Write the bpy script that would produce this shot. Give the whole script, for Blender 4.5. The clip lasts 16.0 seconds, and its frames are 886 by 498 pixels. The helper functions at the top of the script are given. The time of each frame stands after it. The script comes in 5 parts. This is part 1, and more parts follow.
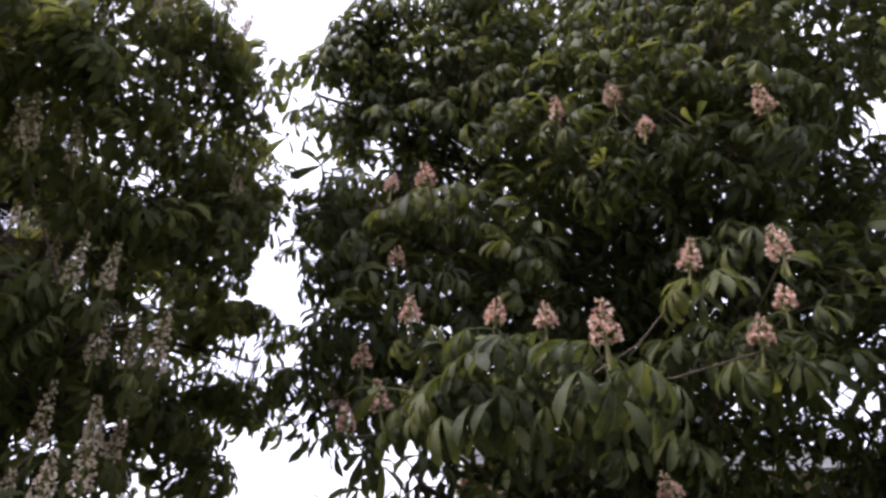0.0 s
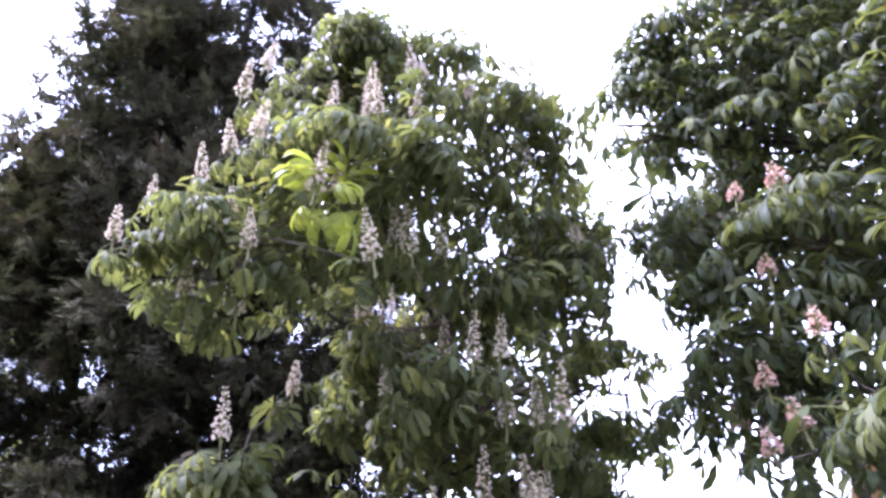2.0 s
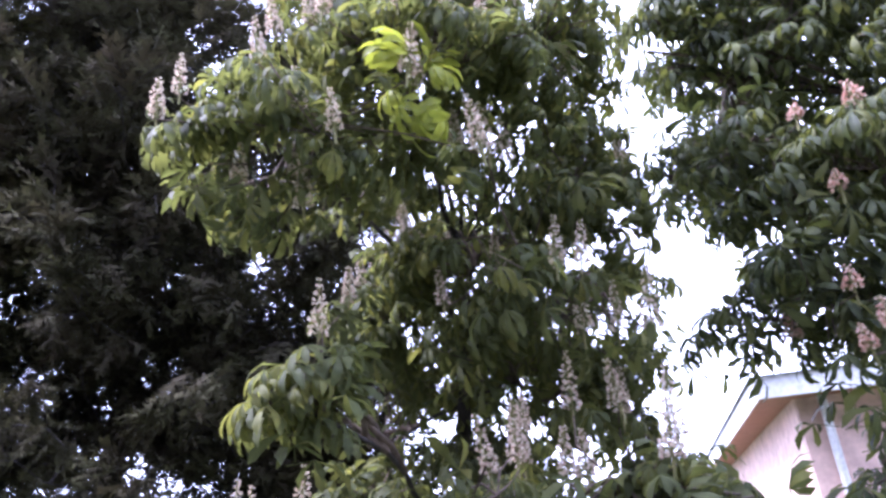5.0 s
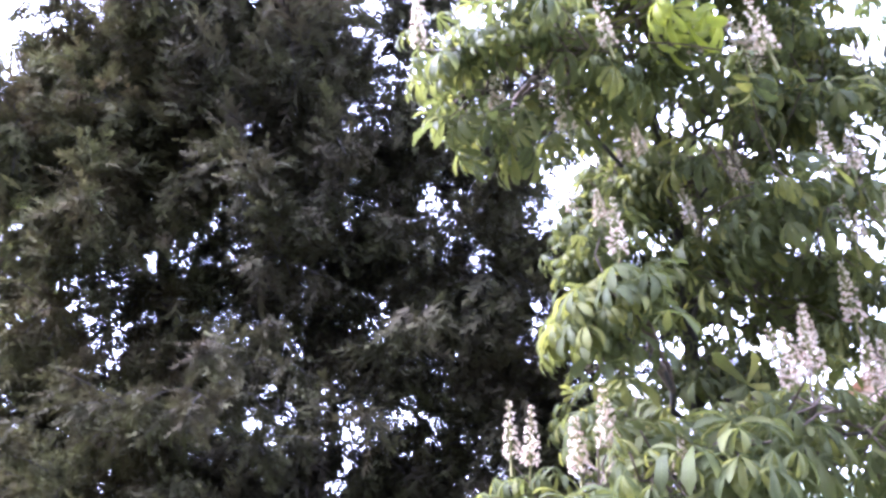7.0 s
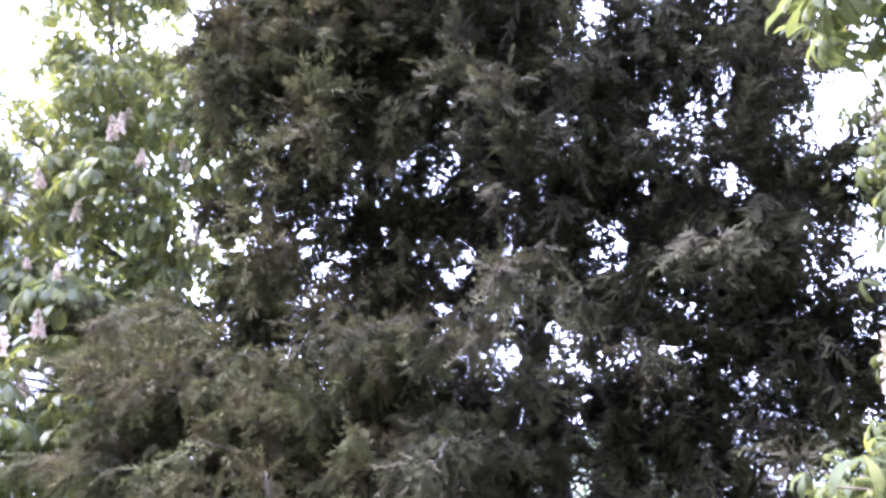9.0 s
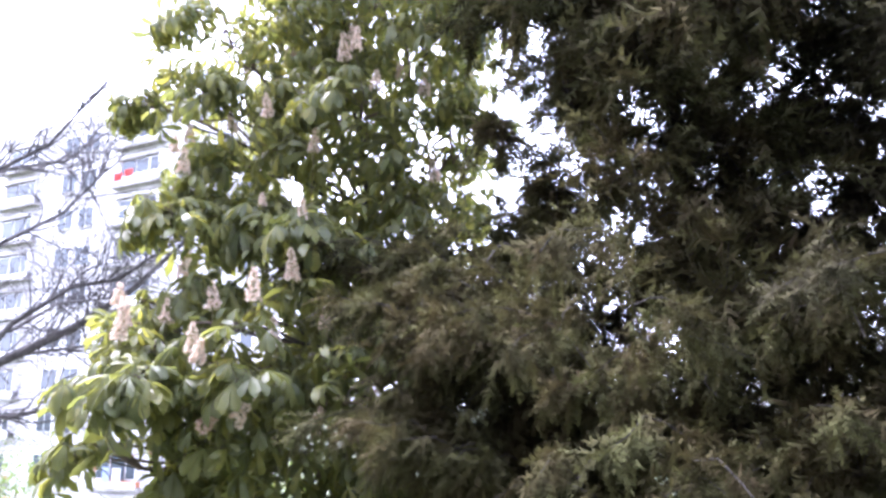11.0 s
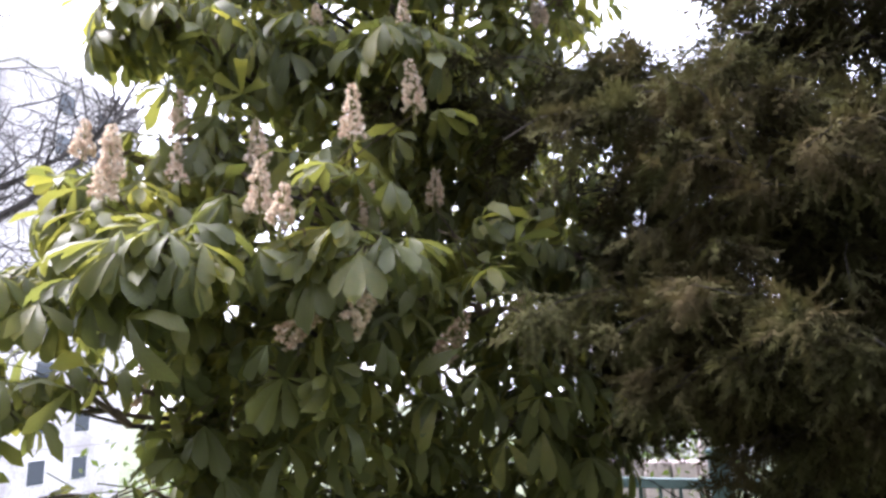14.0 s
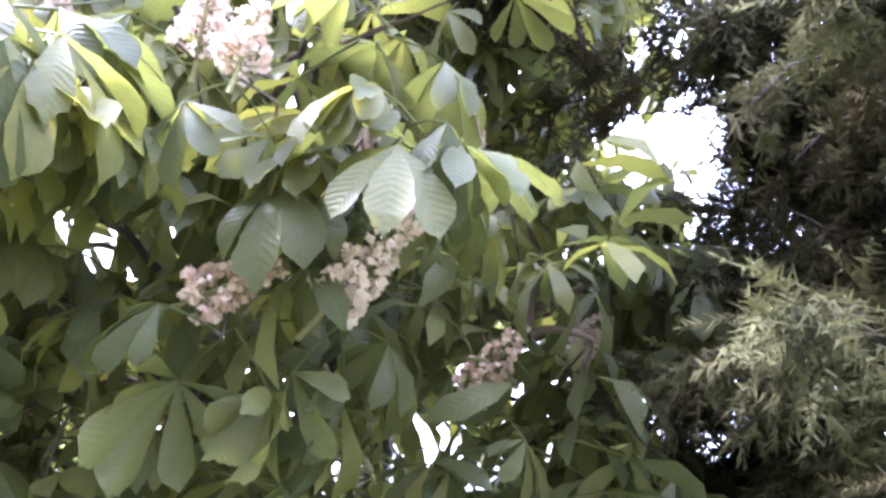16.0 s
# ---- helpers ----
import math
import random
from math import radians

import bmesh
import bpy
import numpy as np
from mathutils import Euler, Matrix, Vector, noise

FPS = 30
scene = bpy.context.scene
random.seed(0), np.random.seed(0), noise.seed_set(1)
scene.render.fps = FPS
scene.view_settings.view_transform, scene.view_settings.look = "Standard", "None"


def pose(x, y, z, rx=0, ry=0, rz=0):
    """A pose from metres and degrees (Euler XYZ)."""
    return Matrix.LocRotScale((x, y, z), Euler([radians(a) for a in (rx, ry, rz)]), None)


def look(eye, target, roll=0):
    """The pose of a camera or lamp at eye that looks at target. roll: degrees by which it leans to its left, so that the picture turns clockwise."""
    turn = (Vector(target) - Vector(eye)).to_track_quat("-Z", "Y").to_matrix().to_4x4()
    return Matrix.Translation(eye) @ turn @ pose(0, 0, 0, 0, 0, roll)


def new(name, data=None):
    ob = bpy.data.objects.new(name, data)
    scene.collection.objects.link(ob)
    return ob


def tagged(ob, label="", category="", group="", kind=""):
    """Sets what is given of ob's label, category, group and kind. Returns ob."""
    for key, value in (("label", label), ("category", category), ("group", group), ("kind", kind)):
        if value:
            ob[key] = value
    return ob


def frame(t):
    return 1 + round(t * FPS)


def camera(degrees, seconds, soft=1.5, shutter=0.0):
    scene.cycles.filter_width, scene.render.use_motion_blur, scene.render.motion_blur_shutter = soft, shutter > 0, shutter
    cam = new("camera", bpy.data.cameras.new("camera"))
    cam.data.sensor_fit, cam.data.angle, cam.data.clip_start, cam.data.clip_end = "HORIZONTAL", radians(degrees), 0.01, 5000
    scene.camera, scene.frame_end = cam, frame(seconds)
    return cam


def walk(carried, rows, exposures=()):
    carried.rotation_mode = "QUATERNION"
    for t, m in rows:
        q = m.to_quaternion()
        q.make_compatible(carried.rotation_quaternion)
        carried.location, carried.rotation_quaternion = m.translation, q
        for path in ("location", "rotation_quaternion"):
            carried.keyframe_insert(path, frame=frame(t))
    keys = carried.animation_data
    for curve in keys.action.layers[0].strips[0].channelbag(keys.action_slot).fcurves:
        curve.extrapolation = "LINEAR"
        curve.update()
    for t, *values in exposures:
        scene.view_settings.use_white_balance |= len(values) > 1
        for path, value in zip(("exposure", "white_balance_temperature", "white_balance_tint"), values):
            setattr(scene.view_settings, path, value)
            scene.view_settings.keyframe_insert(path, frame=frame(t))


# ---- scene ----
cam = camera(64.57, 16.0, soft=2.9)
PATH = [
    (0.0, 0.000, 0.000, 1.700, 116.13, -1.15, -0.21),
    (0.5, -0.024, -0.010, 1.694, 110.91, -0.68, 11.54),
    (1.0, -0.090, -0.058, 1.691, 109.16, -1.31, 16.09),
    (1.5, -0.163, -0.138, 1.709, 110.18, -3.39, 20.65),
    (2.0, -0.259, -0.200, 1.753, 117.52, 1.45, 26.71),
    (2.5, -0.415, -0.247, 1.783, 121.76, 4.60, 26.68),
    (3.0, -0.539, -0.310, 1.771, 122.49, 4.44, 21.05),
    (3.2, -0.581, -0.339, 1.775, 121.19, 4.24, 20.43),
    (5.3, -1.328, -0.281, 1.599, 113.13, 4.52, 15.56),
    (5.5, -1.413, -0.299, 1.593, 112.28, 4.74, 18.65),
    (6.0, -1.608, -0.336, 1.597, 110.98, 5.97, 26.32),
    (6.5, -1.769, -0.389, 1.609, 111.26, 2.35, 23.15),
    (7.0, -1.906, -0.491, 1.622, 109.89, 4.82, 22.70),
    (7.5, -2.093, -0.567, 1.615, 111.32, 7.05, 27.32),
    (8.0, -2.279, -0.639, 1.608, 109.01, 3.03, 30.96),
    (8.2, -2.347, -0.658, 1.608, 108.03, 2.62, 31.36),
    (10.3, -3.926, -0.444, 1.879, 102.88, 2.20, 33.73),
    (10.5, -4.116, -0.468, 1.854, 103.37, 1.95, 36.89),
    (11.0, -4.599, -0.558, 1.806, 102.44, 0.75, 39.83),
    (11.5, -5.040, -0.541, 1.798, 101.72, -0.46, 40.17),
    (12.0, -5.477, -0.486, 1.716, 104.39, -2.44, 41.15),
    (12.5, -5.918, -0.447, 1.637, 102.51, -0.06, 39.40),
    (13.0, -6.372, -0.325, 1.589, 101.33, 0.49, 34.55),
    (13.5, -6.762, -0.184, 1.507, 102.10, 0.06, 34.60),
    (14.0, -7.178, 0.038, 1.420, 102.21, 1.93, 27.69),
    (14.5, -7.502, 0.340, 1.364, 103.20, -1.66, 24.33),
    (15.0, -7.732, 0.628, 1.331, 103.51, -2.38, 25.19),
    (15.5, -7.957, 0.875, 1.317, 106.50, -3.06, 25.88),
    (16.0, -8.119, 1.085, 1.413, 107.89, -5.96, 17.49),
]
EXPOSURES = [(0, 0.65, 6000, 26), (0.5, 1.3, 5600, 30), (1.5, 2.35, 5100, 36), (2.5, 2.45, 5100, 36), (3, 1.35, 5350, 32), (5.5, 2.4, 5050, 36), (6, 2.65, 5050, 36), (6.5, 3.0, 5000, 36), (7, 3.2, 5000, 36), (8, 3.3, 5000, 36), (10.5, 3.5, 5150, 33), (11, 2.7, 5450, 28), (12, 1.6, 5850, 25), (12.5, 1.1, 6000, 25), (13, 1.35, 6100, 24), (13.5, 1.65, 6100, 23), (14, 1.95, 5950, 22), (14.5, 2.85, 5350, 25), (15, 3.15, 5200, 29), (15.5, 3.45, 5150, 31), (16, 3.6, 5150, 34)]
walk(cam, [(r[0], pose(*r[1:])) for r in PATH], EXPOSURES)

# ---------------------------------------------------------------- sky and sun
SUN_AZ, SUN_EL = 190.0, 55.0          # degrees: direction from which the sun comes, counted from +x, and its height
world = bpy.data.worlds.new("sky")
scene.world = world
world.use_nodes = True
wn = world.node_tree.nodes
wl = world.node_tree.links
wn.clear()
w_out = wn.new("ShaderNodeOutputWorld")
w_bg = wn.new("ShaderNodeBackground")
w_sky = wn.new("ShaderNodeTexSky")
w_sky.sky_type = 'NISHITA'
w_sky.sun_disc = False
w_sky.sun_elevation = radians(SUN_EL)
w_sky.sun_rotation = radians(90 - SUN_AZ)
w_sky.dust_density = 4.0
w_sky.air_density = 1.0
w_mix = wn.new("ShaderNodeMix")
w_mix.data_type = 'RGBA'
w_mix.inputs["Factor"].default_value = 0.72
w_mix.inputs["B"].default_value = (10.6, 10.9, 11.6, 1)      # thin bright cloud
wl.new(w_sky.outputs[0], w_mix.inputs["A"])
wl.new(w_mix.outputs["Result"], w_bg.inputs["Color"])
w_bg.inputs["Strength"].default_value = 0.15
wl.new(w_bg.outputs[0], w_out.inputs[0])

sun_data = bpy.data.lights.new("sun", 'SUN')
sun_data.energy = 2.7
sun_data.angle = radians(12)
sun_data.color = (1.0, 0.95, 0.86)
sun = new("sun", sun_data)
sd = Vector((math.cos(radians(SUN_AZ)) * math.cos(radians(SUN_EL)), math.sin(radians(SUN_AZ)) * math.cos(radians(SUN_EL)), math.sin(radians(SUN_EL))))
sun.matrix_world = look(sd * 60, (0, 0, 0))


# ---------------------------------------------------------------- materials
def material(name):
    m = bpy.data.materials.new(name)
    m.use_nodes = True
    nt = m.node_tree
    nt.nodes.clear()
    out = nt.nodes.new("ShaderNodeOutputMaterial")
    return m, nt, out


def node(nt, kind, **values):
    n = nt.nodes.new(kind)
    for k, v in values.items():
        n.inputs[k.replace("_", " ")].default_value = v
    return n


def ramp(nt, source, stops):
    r = nt.nodes.new("ShaderNodeValToRGB")
    els = r.color_ramp.elements
    while len(els) < len(stops):
        els.new(0.5)
    for e, (p, c) in zip(els, stops):
        e.position, e.color = p, (*c, 1)
    nt.links.new(source, r.inputs[0])
    return r.outputs[0]


def mix(nt, fac, a, b, blend='MIX'):
    n = nt.nodes.new("ShaderNodeMix")
    n.data_type, n.blend_type = 'RGBA', blend
    for key, v in (("Factor", fac), ("A", a), ("B", b)):
        if isinstance(v, (int, float)):
            n.inputs[key].default_value = v
        elif isinstance(v, tuple):
            n.inputs[key].default_value = (*v, 1)
        else:
            nt.links.new(v, n.inputs[key])
    return n.outputs["Result"]


def rand_source(nt, single):
    """Random per piece: of the object for single pieces, of the island for joined ones."""
    if single:
        return nt.nodes.new("ShaderNodeObjectInfo").outputs["Random"]
    return nt.nodes.new("ShaderNodeNewGeometry").outputs["Random Per Island"]


def foliage(name, stops, glow, through_part=0.37, rough=0.45, veins=True, single=False, spec=0.3, patch=(0.095, 0.112, 0.042), patch_scale=9.0, patch_2=None, tips=None):
    """A leaf: reflecting surface and light that shines through it. Colours vary leaf by leaf."""
    m, nt, out = material(name)
    L = nt.links
    co = nt.nodes.new("ShaderNodeTexCoord")
    col = ramp(nt, rand_source(nt, single), stops)
    blot = node(nt, "ShaderNodeTexNoise", Scale=patch_scale, Detail=4.0)
    L.new(co.outputs["Object"], blot.inputs["Vector"])
    col = mix(nt, ramp(nt, blot.outputs["Fac"], [(0.35, (0, 0, 0)), (0.7, (0.55, 0.55, 0.55))]), col, patch)
    if patch_2:                                            # young growth
        tip = node(nt, "ShaderNodeTexNoise", Scale=patch_scale * 2.3, Detail=3.0)
        L.new(co.outputs["Object"], tip.inputs["Vector"])
        col = mix(nt, ramp(nt, tip.outputs["Fac"], [(0.5, (0, 0, 0)), (0.72, (0.7, 0.7, 0.7))]), col, patch_2)
    if tips:                                               # fresh ends and brown, ageing insides of each spray
        uv = nt.nodes.new("ShaderNodeUVMap")
        sep = nt.nodes.new("ShaderNodeSeparateXYZ")
        L.new(uv.outputs[0], sep.inputs[0])
        fresh = ramp(nt, sep.outputs["X"], [(0.45, (0, 0, 0)), (1.0, (0.85, 0.85, 0.85))])
        col = mix(nt, mix(nt, 1.0, fresh, ramp(nt, blot.outputs["Fac"], [(0.38, (1, 1, 1)), (0.62, (0.15, 0.15, 0.15))]), 'MULTIPLY'), col, tips)
    p = node(nt, "ShaderNodeBsdfPrincipled", Roughness=rough)
    p.inputs["Specular IOR Level"].default_value = spec
    if veins:
        uv = nt.nodes.new("ShaderNodeUVMap")
        sep = nt.nodes.new("ShaderNodeSeparateXYZ")
        L.new(uv.outputs[0], sep.inputs[0])
        ab = nt.nodes.new("ShaderNodeMath")
        ab.operation = 'ABSOLUTE'
        L.new(sep.outputs["Y"], ab.inputs[0])
        ph = nt.nodes.new("ShaderNodeMath")          # side veins run forward from the midrib
        ph.operation = 'MULTIPLY_ADD'
        ph.inputs[1].default_value = -0.22
        L.new(ab.outputs[0], ph.inputs[0])
        L.new(sep.outputs["X"], ph.inputs[2])
        sc = nt.nodes.new("ShaderNodeMath")
        sc.operation = 'MULTIPLY'
        sc.inputs[1].default_value = 88.0
        L.new(ph.outputs[0], sc.inputs[0])
        sn = nt.nodes.new("ShaderNodeMath")
        sn.operation = 'SINE'
        L.new(sc.outputs[0], sn.inputs[0])
        rib = ramp(nt, ab.outputs[0], [(0.0, (1, 1, 1)), (0.07, (0, 0, 0))])
        vein = ramp(nt, sn.outputs[0], [(0.0, (0, 0, 0)), (0.75, (0, 0, 0)), (1.0, (1, 1, 1))])
        both = mix(nt, 1.0, rib, vein, 'ADD')
        col = mix(nt, mix(nt, 1.0, both, (0.18, 0.18, 0.18), 'MULTIPLY'), col, (0.15, 0.19, 0.06))
        bp = node(nt, "ShaderNodeBump", Strength=0.2, Distance=0.003)
        L.new(sn.outputs[0], bp.inputs["Height"])
        L.new(bp.outputs[0], p.inputs["Normal"])
    L.new(col, p.inputs["Base Color"])
    tr = nt.nodes.new("ShaderNodeBsdfTranslucent")
    L.new(mix(nt, 1.0, col, glow, 'MULTIPLY'), tr.inputs["Color"])
    ms = nt.nodes.new("ShaderNodeMixShader")
    ms.inputs[0].default_value = through_part
    L.new(p.outputs[0], ms.inputs[1])
    L.new(tr.outputs[0], ms.inputs[2])
    L.new(ms.outputs[0], out.inputs[0])
    return m


def rough_surface(name, stops, scale, detail=6.0, rough=0.9, bump=0.5, bump_dist=0.02, stretch=(1, 1, 1), spots=None):
    """A matt surface with stains at one scale and grain at another."""
    m, nt, out = material(name)
    L = nt.links
    co = nt.nodes.new("ShaderNodeTexCoord")
    mp = nt.nodes.new("ShaderNodeMapping")
    mp.inputs["Scale"].default_value = stretch
    L.new(co.outputs["Object"], mp.inputs["Vector"])
    n1 = node(nt, "ShaderNodeTexNoise", Scale=scale, Detail=detail)
    L.new(mp.outputs[0], n1.inputs["Vector"])
    col = ramp(nt, n1.outputs["Fac"], stops)
    n2 = node(nt, "ShaderNodeTexNoise", Scale=scale * 7, Detail=4.0)
    L.new(mp.outputs[0], n2.inputs["Vector"])
    col = mix(nt, 0.35, col, mix(nt, 1.0, col, ramp(nt, n2.outputs["Fac"], [(0.3, (0.4, 0.4, 0.4)), (0.7, (1.5, 1.5, 1.5))]), 'MULTIPLY'))
    if spots:
        n3 = node(nt, "ShaderNodeTexNoise", Scale=scale * 0.35, Detail=5.0)
        L.new(co.outputs["Object"], n3.inputs["Vector"])
        col = mix(nt, ramp(nt, n3.outputs["Fac"], [(0.5, (0, 0, 0)), (0.68, (0.7, 0.7, 0.7))]), col, spots)
    p = node(nt, "ShaderNodeBsdfPrincipled", Roughness=rough)
    L.new(col, p.inputs["Base Color"])
    bp = node(nt, "ShaderNodeBump", Strength=bump, Distance=bump_dist)
    L.new(mix(nt, 0.5, n1.outputs["Fac"], n2.outputs["Fac"]), bp.inputs["Height"])
    L.new(bp.outputs[0], p.inputs["Normal"])
    L.new(p.outputs[0], out.inputs[0])
    return m


LEAF_STOPS = [(0.0, (0.073, 0.083, 0.043)), (0.4, (0.104, 0.111, 0.051)), (0.8, (0.146, 0.146, 0.055)), (1.0, (0.208, 0.196, 0.061))]
LEAF_GLOW = (2.5, 2.4, 1.15)
mat_leaf = foliage("chestnut_leaf", LEAF_STOPS, LEAF_GLOW, 0.43)
mat_leaf_single = foliage("chestnut_leaf_single", LEAF_STOPS, LEAF_GLOW, 0.43, single=True)
SMALL_STOPS = [(0.0, (0.05, 0.058, 0.03)), (0.4, (0.072, 0.08, 0.037)), (0.8, (0.108, 0.113, 0.046)), (1.0, (0.18, 0.176, 0.058))]
mat_leaf_small = foliage("white_chestnut_leaf", SMALL_STOPS, (2.3, 2.2, 1.2), 0.42, rough=0.55, spec=0.14)
mat_leaf_small_single = foliage("white_chestnut_leaf_single", SMALL_STOPS, (2.3, 2.2, 1.2), 0.42, rough=0.55, spec=0.14, single=True)
DARK_STOPS = [(0.0, (0.025, 0.033, 0.018)), (0.4, (0.036, 0.044, 0.022)), (0.75, (0.062, 0.07, 0.03)), (1.0, (0.14, 0.145, 0.05))]
mat_leaf_dark = foliage("red_chestnut_leaf", DARK_STOPS, LEAF_GLOW, 0.3, rough=0.52, spec=0.2)
mat_leaf_dark_single = foliage("red_chestnut_leaf_single", DARK_STOPS, LEAF_GLOW, 0.3, rough=0.52, spec=0.2, single=True)
mat_leaf_young = foliage("young_chestnut_leaf", [(0.0, (0.25, 0.29, 0.045)), (1.0, (0.33, 0.35, 0.055))], (1.5, 1.5, 0.8), 0.42, single=True, patch=(0.2, 0.24, 0.05))
mat_shrub = foliage("shrub_leaf", [(0.0, (0.06, 0.10, 0.03)), (1.0, (0.11, 0.15, 0.045))], (2.0, 2.0, 0.9), 0.4, veins=False)
SPRAY_STOPS = [(0.0, (0.037, 0.037, 0.019)), (0.6, (0.055, 0.055, 0.025)), (1.0, (0.078, 0.077, 0.031))]
mat_spray = foliage("conifer_spray", SPRAY_STOPS, (1.0, 1.0, 0.85), 0.28, 0.9, veins=False, spec=0.06, patch=(0.09, 0.058, 0.034), patch_scale=2.2, patch_2=(0.1, 0.105, 0.042), tips=(0.108, 0.11, 0.047))
mat_spray_dark = foliage("dark_conifer_spray", [(0.0, (0.034, 0.032, 0.02)), (0.6, (0.047, 0.045, 0.025)), (1.0, (0.066, 0.063, 0.031))], (1.0, 1.0, 0.85), 0.24, 0.9, veins=False, spec=0.07, patch=(0.062, 0.046, 0.033), patch_scale=2.2, patch_2=(0.08, 0.08, 0.042), tips=(0.11, 0.112, 0.048))
mat_bark = rough_surface("chestnut_bark", [(0.3, (0.022, 0.019, 0.017)), (0.7, (0.065, 0.055, 0.048))], 9.0, bump=0.9, bump_dist=0.03, stretch=(1, 1, 0.25))
mat_bark_dark = rough_surface("conifer_bark", [(0.3, (0.016, 0.013, 0.011)), (0.7, (0.04, 0.032, 0.026))], 12.0, bump=1.0, bump_dist=0.03, stretch=(1, 1, 0.15))
mat_twig = rough_surface("twig_bark", [(0.3, (0.07, 0.05, 0.035)), (0.7, (0.16, 0.12, 0.085))], 30.0, bump=0.3, bump_dist=0.004)
mat_bare = rough_surface("bare_bark", [(0.3, (0.03, 0.026, 0.026)), (0.7, (0.085, 0.075, 0.072))], 14.0, bump=0.6, bump_dist=0.01)
mat_ground = rough_surface("grass_ground", [(0.3, (0.05, 0.065, 0.03)), (0.55, (0.075, 0.095, 0.04)), (0.75, (0.12, 0.10, 0.07))], 1.3, bump=0.6, bump_dist=0.05)
mat_panel = rough_surface("stained_concrete_panel", [(0.3, (0.36, 0.345, 0.34)), (0.7, (0.54, 0.52, 0.515))], 0.7, bump=0.15, bump_dist=0.01, spots=(0.25, 0.235, 0.23))
mat_seam = rough_surface("panel_seam", [(0.3, (0.2, 0.19, 0.18)), (0.7, (0.3, 0.28, 0.27))], 2.0)
mat_frame = rough_surface("painted_frame", [(0.3, (0.5, 0.49, 0.47)), (0.7, (0.66, 0.65, 0.63))], 3.0, rough=0.6, bump=0.05)
mat_slab = rough_surface("balcony_slab", [(0.3, (0.2, 0.185, 0.175)), (0.7, (0.32, 0.3, 0.285))], 2.0, bump=0.2)
# painted shade of the loggias; also the colour of some dark sashes
mat_dark = rough_surface("loggia_shade_and_sash", [(0.3, (0.07, 0.065, 0.065)), (0.7, (0.14, 0.13, 0.13))], 2.0)
mat_pink = rough_surface("pink_render", [(0.3, (0.52, 0.36, 0.30)), (0.7, (0.62, 0.44, 0.37))], 1.1, bump=0.15, bump_dist=0.005)
mat_fascia = rough_surface("white_fascia", [(0.3, (0.62, 0.61, 0.59)), (0.7, (0.76, 0.75, 0.73))], 2.0, rough=0.5, bump=0.05)
mat_soffit = rough_surface("brown_soffit", [(0.3, (0.22, 0.10, 0.06)), (0.7, (0.33, 0.16, 0.10))], 3.0, bump=0.2, stretch=(1, 8, 1))
mat_roof = rough_surface("grey_roof", [(0.3, (0.12, 0.11, 0.11)), (0.7, (0.2, 0.19, 0.18))], 2.0)
mat_cable = rough_surface("black_cable", [(0.3, (0.02, 0.02, 0.02)), (0.7, (0.04, 0.04, 0.04))], 20.0, rough=0.6)
mat_red = rough_surface("red_cloth", [(0.3, (0.55, 0.05, 0.05)), (0.7, (0.7, 0.1, 0.08))], 6.0)
mat_blue = rough_surface("blue_cloth", [(0.3, (0.35, 0.42, 0.62)), (0.7, (0.5, 0.56, 0.72))], 6.0)
mat_rail = rough_surface("rusty_rail", [(0.3, (0.25, 0.09, 0.04)), (0.7, (0.4, 0.17, 0.08))], 8.0, rough=0.7)
mat_teal = rough_surface("teal_paint", [(0.3, (0.075, 0.13, 0.135)), (0.7, (0.12, 0.185, 0.19))], 4.0, rough=0.6)
mat_block = rough_surface("pale_block", [(0.3, (0.4, 0.34, 0.335)), (0.7, (0.54, 0.47, 0.46))], 6.0, bump=0.3, bump_dist=0.006, spots=(0.4, 0.33, 0.32))


def glass(name):
    m, nt, out = material(name)
    p = node(nt, "ShaderNodeBsdfPrincipled", Roughness=0.06)
    p.inputs["Base Color"].default_value = (0.05, 0.06, 0.07, 1)
    p.inputs["Specular IOR Level"].default_value = 0.35
    n = node(nt, "ShaderNodeTexNoise", Scale=0.8)
    b = node(nt, "ShaderNodeBump", Strength=0.05)
    nt.links.new(n.outputs["Fac"], b.inputs["Height"])
    nt.links.new(b.outputs[0], p.inputs["Normal"])
    nt.links.new(p.outputs[0], out.inputs[0])
    return m


mat_glass = glass("window_glass")


def petals(name, stops, single):
    m, nt, out = material(name)
    col = ramp(nt, rand_source(nt, single), stops)
    co = nt.nodes.new("ShaderNodeTexCoord")
    n = node(nt, "ShaderNodeTexNoise", Scale=60.0, Detail=2.0)
    nt.links.new(co.outputs["Object"], n.inputs["Vector"])
    col = mix(nt, 0.35, col, mix(nt, 1.0, col, ramp(nt, n.outputs["Fac"], [(0.35, (0.55, 0.42, 0.36)), (0.6, (1, 1, 1))]), 'MULTIPLY'))
    p = node(nt, "ShaderNodeBsdfPrincipled", Roughness=0.7)
    nt.links.new(col, p.inputs["Base Color"])
    tr = nt.nodes.new("ShaderNodeBsdfTranslucent")
    nt.links.new(col, tr.inputs["Color"])
    ms = nt.nodes.new("ShaderNodeMixShader")
    ms.inputs[0].default_value = 0.3
    nt.links.new(p.outputs[0], ms.inputs[1])
    nt.links.new(tr.outputs[0], ms.inputs[2])
    nt.links.new(ms.outputs[0], out.inputs[0])
    return m


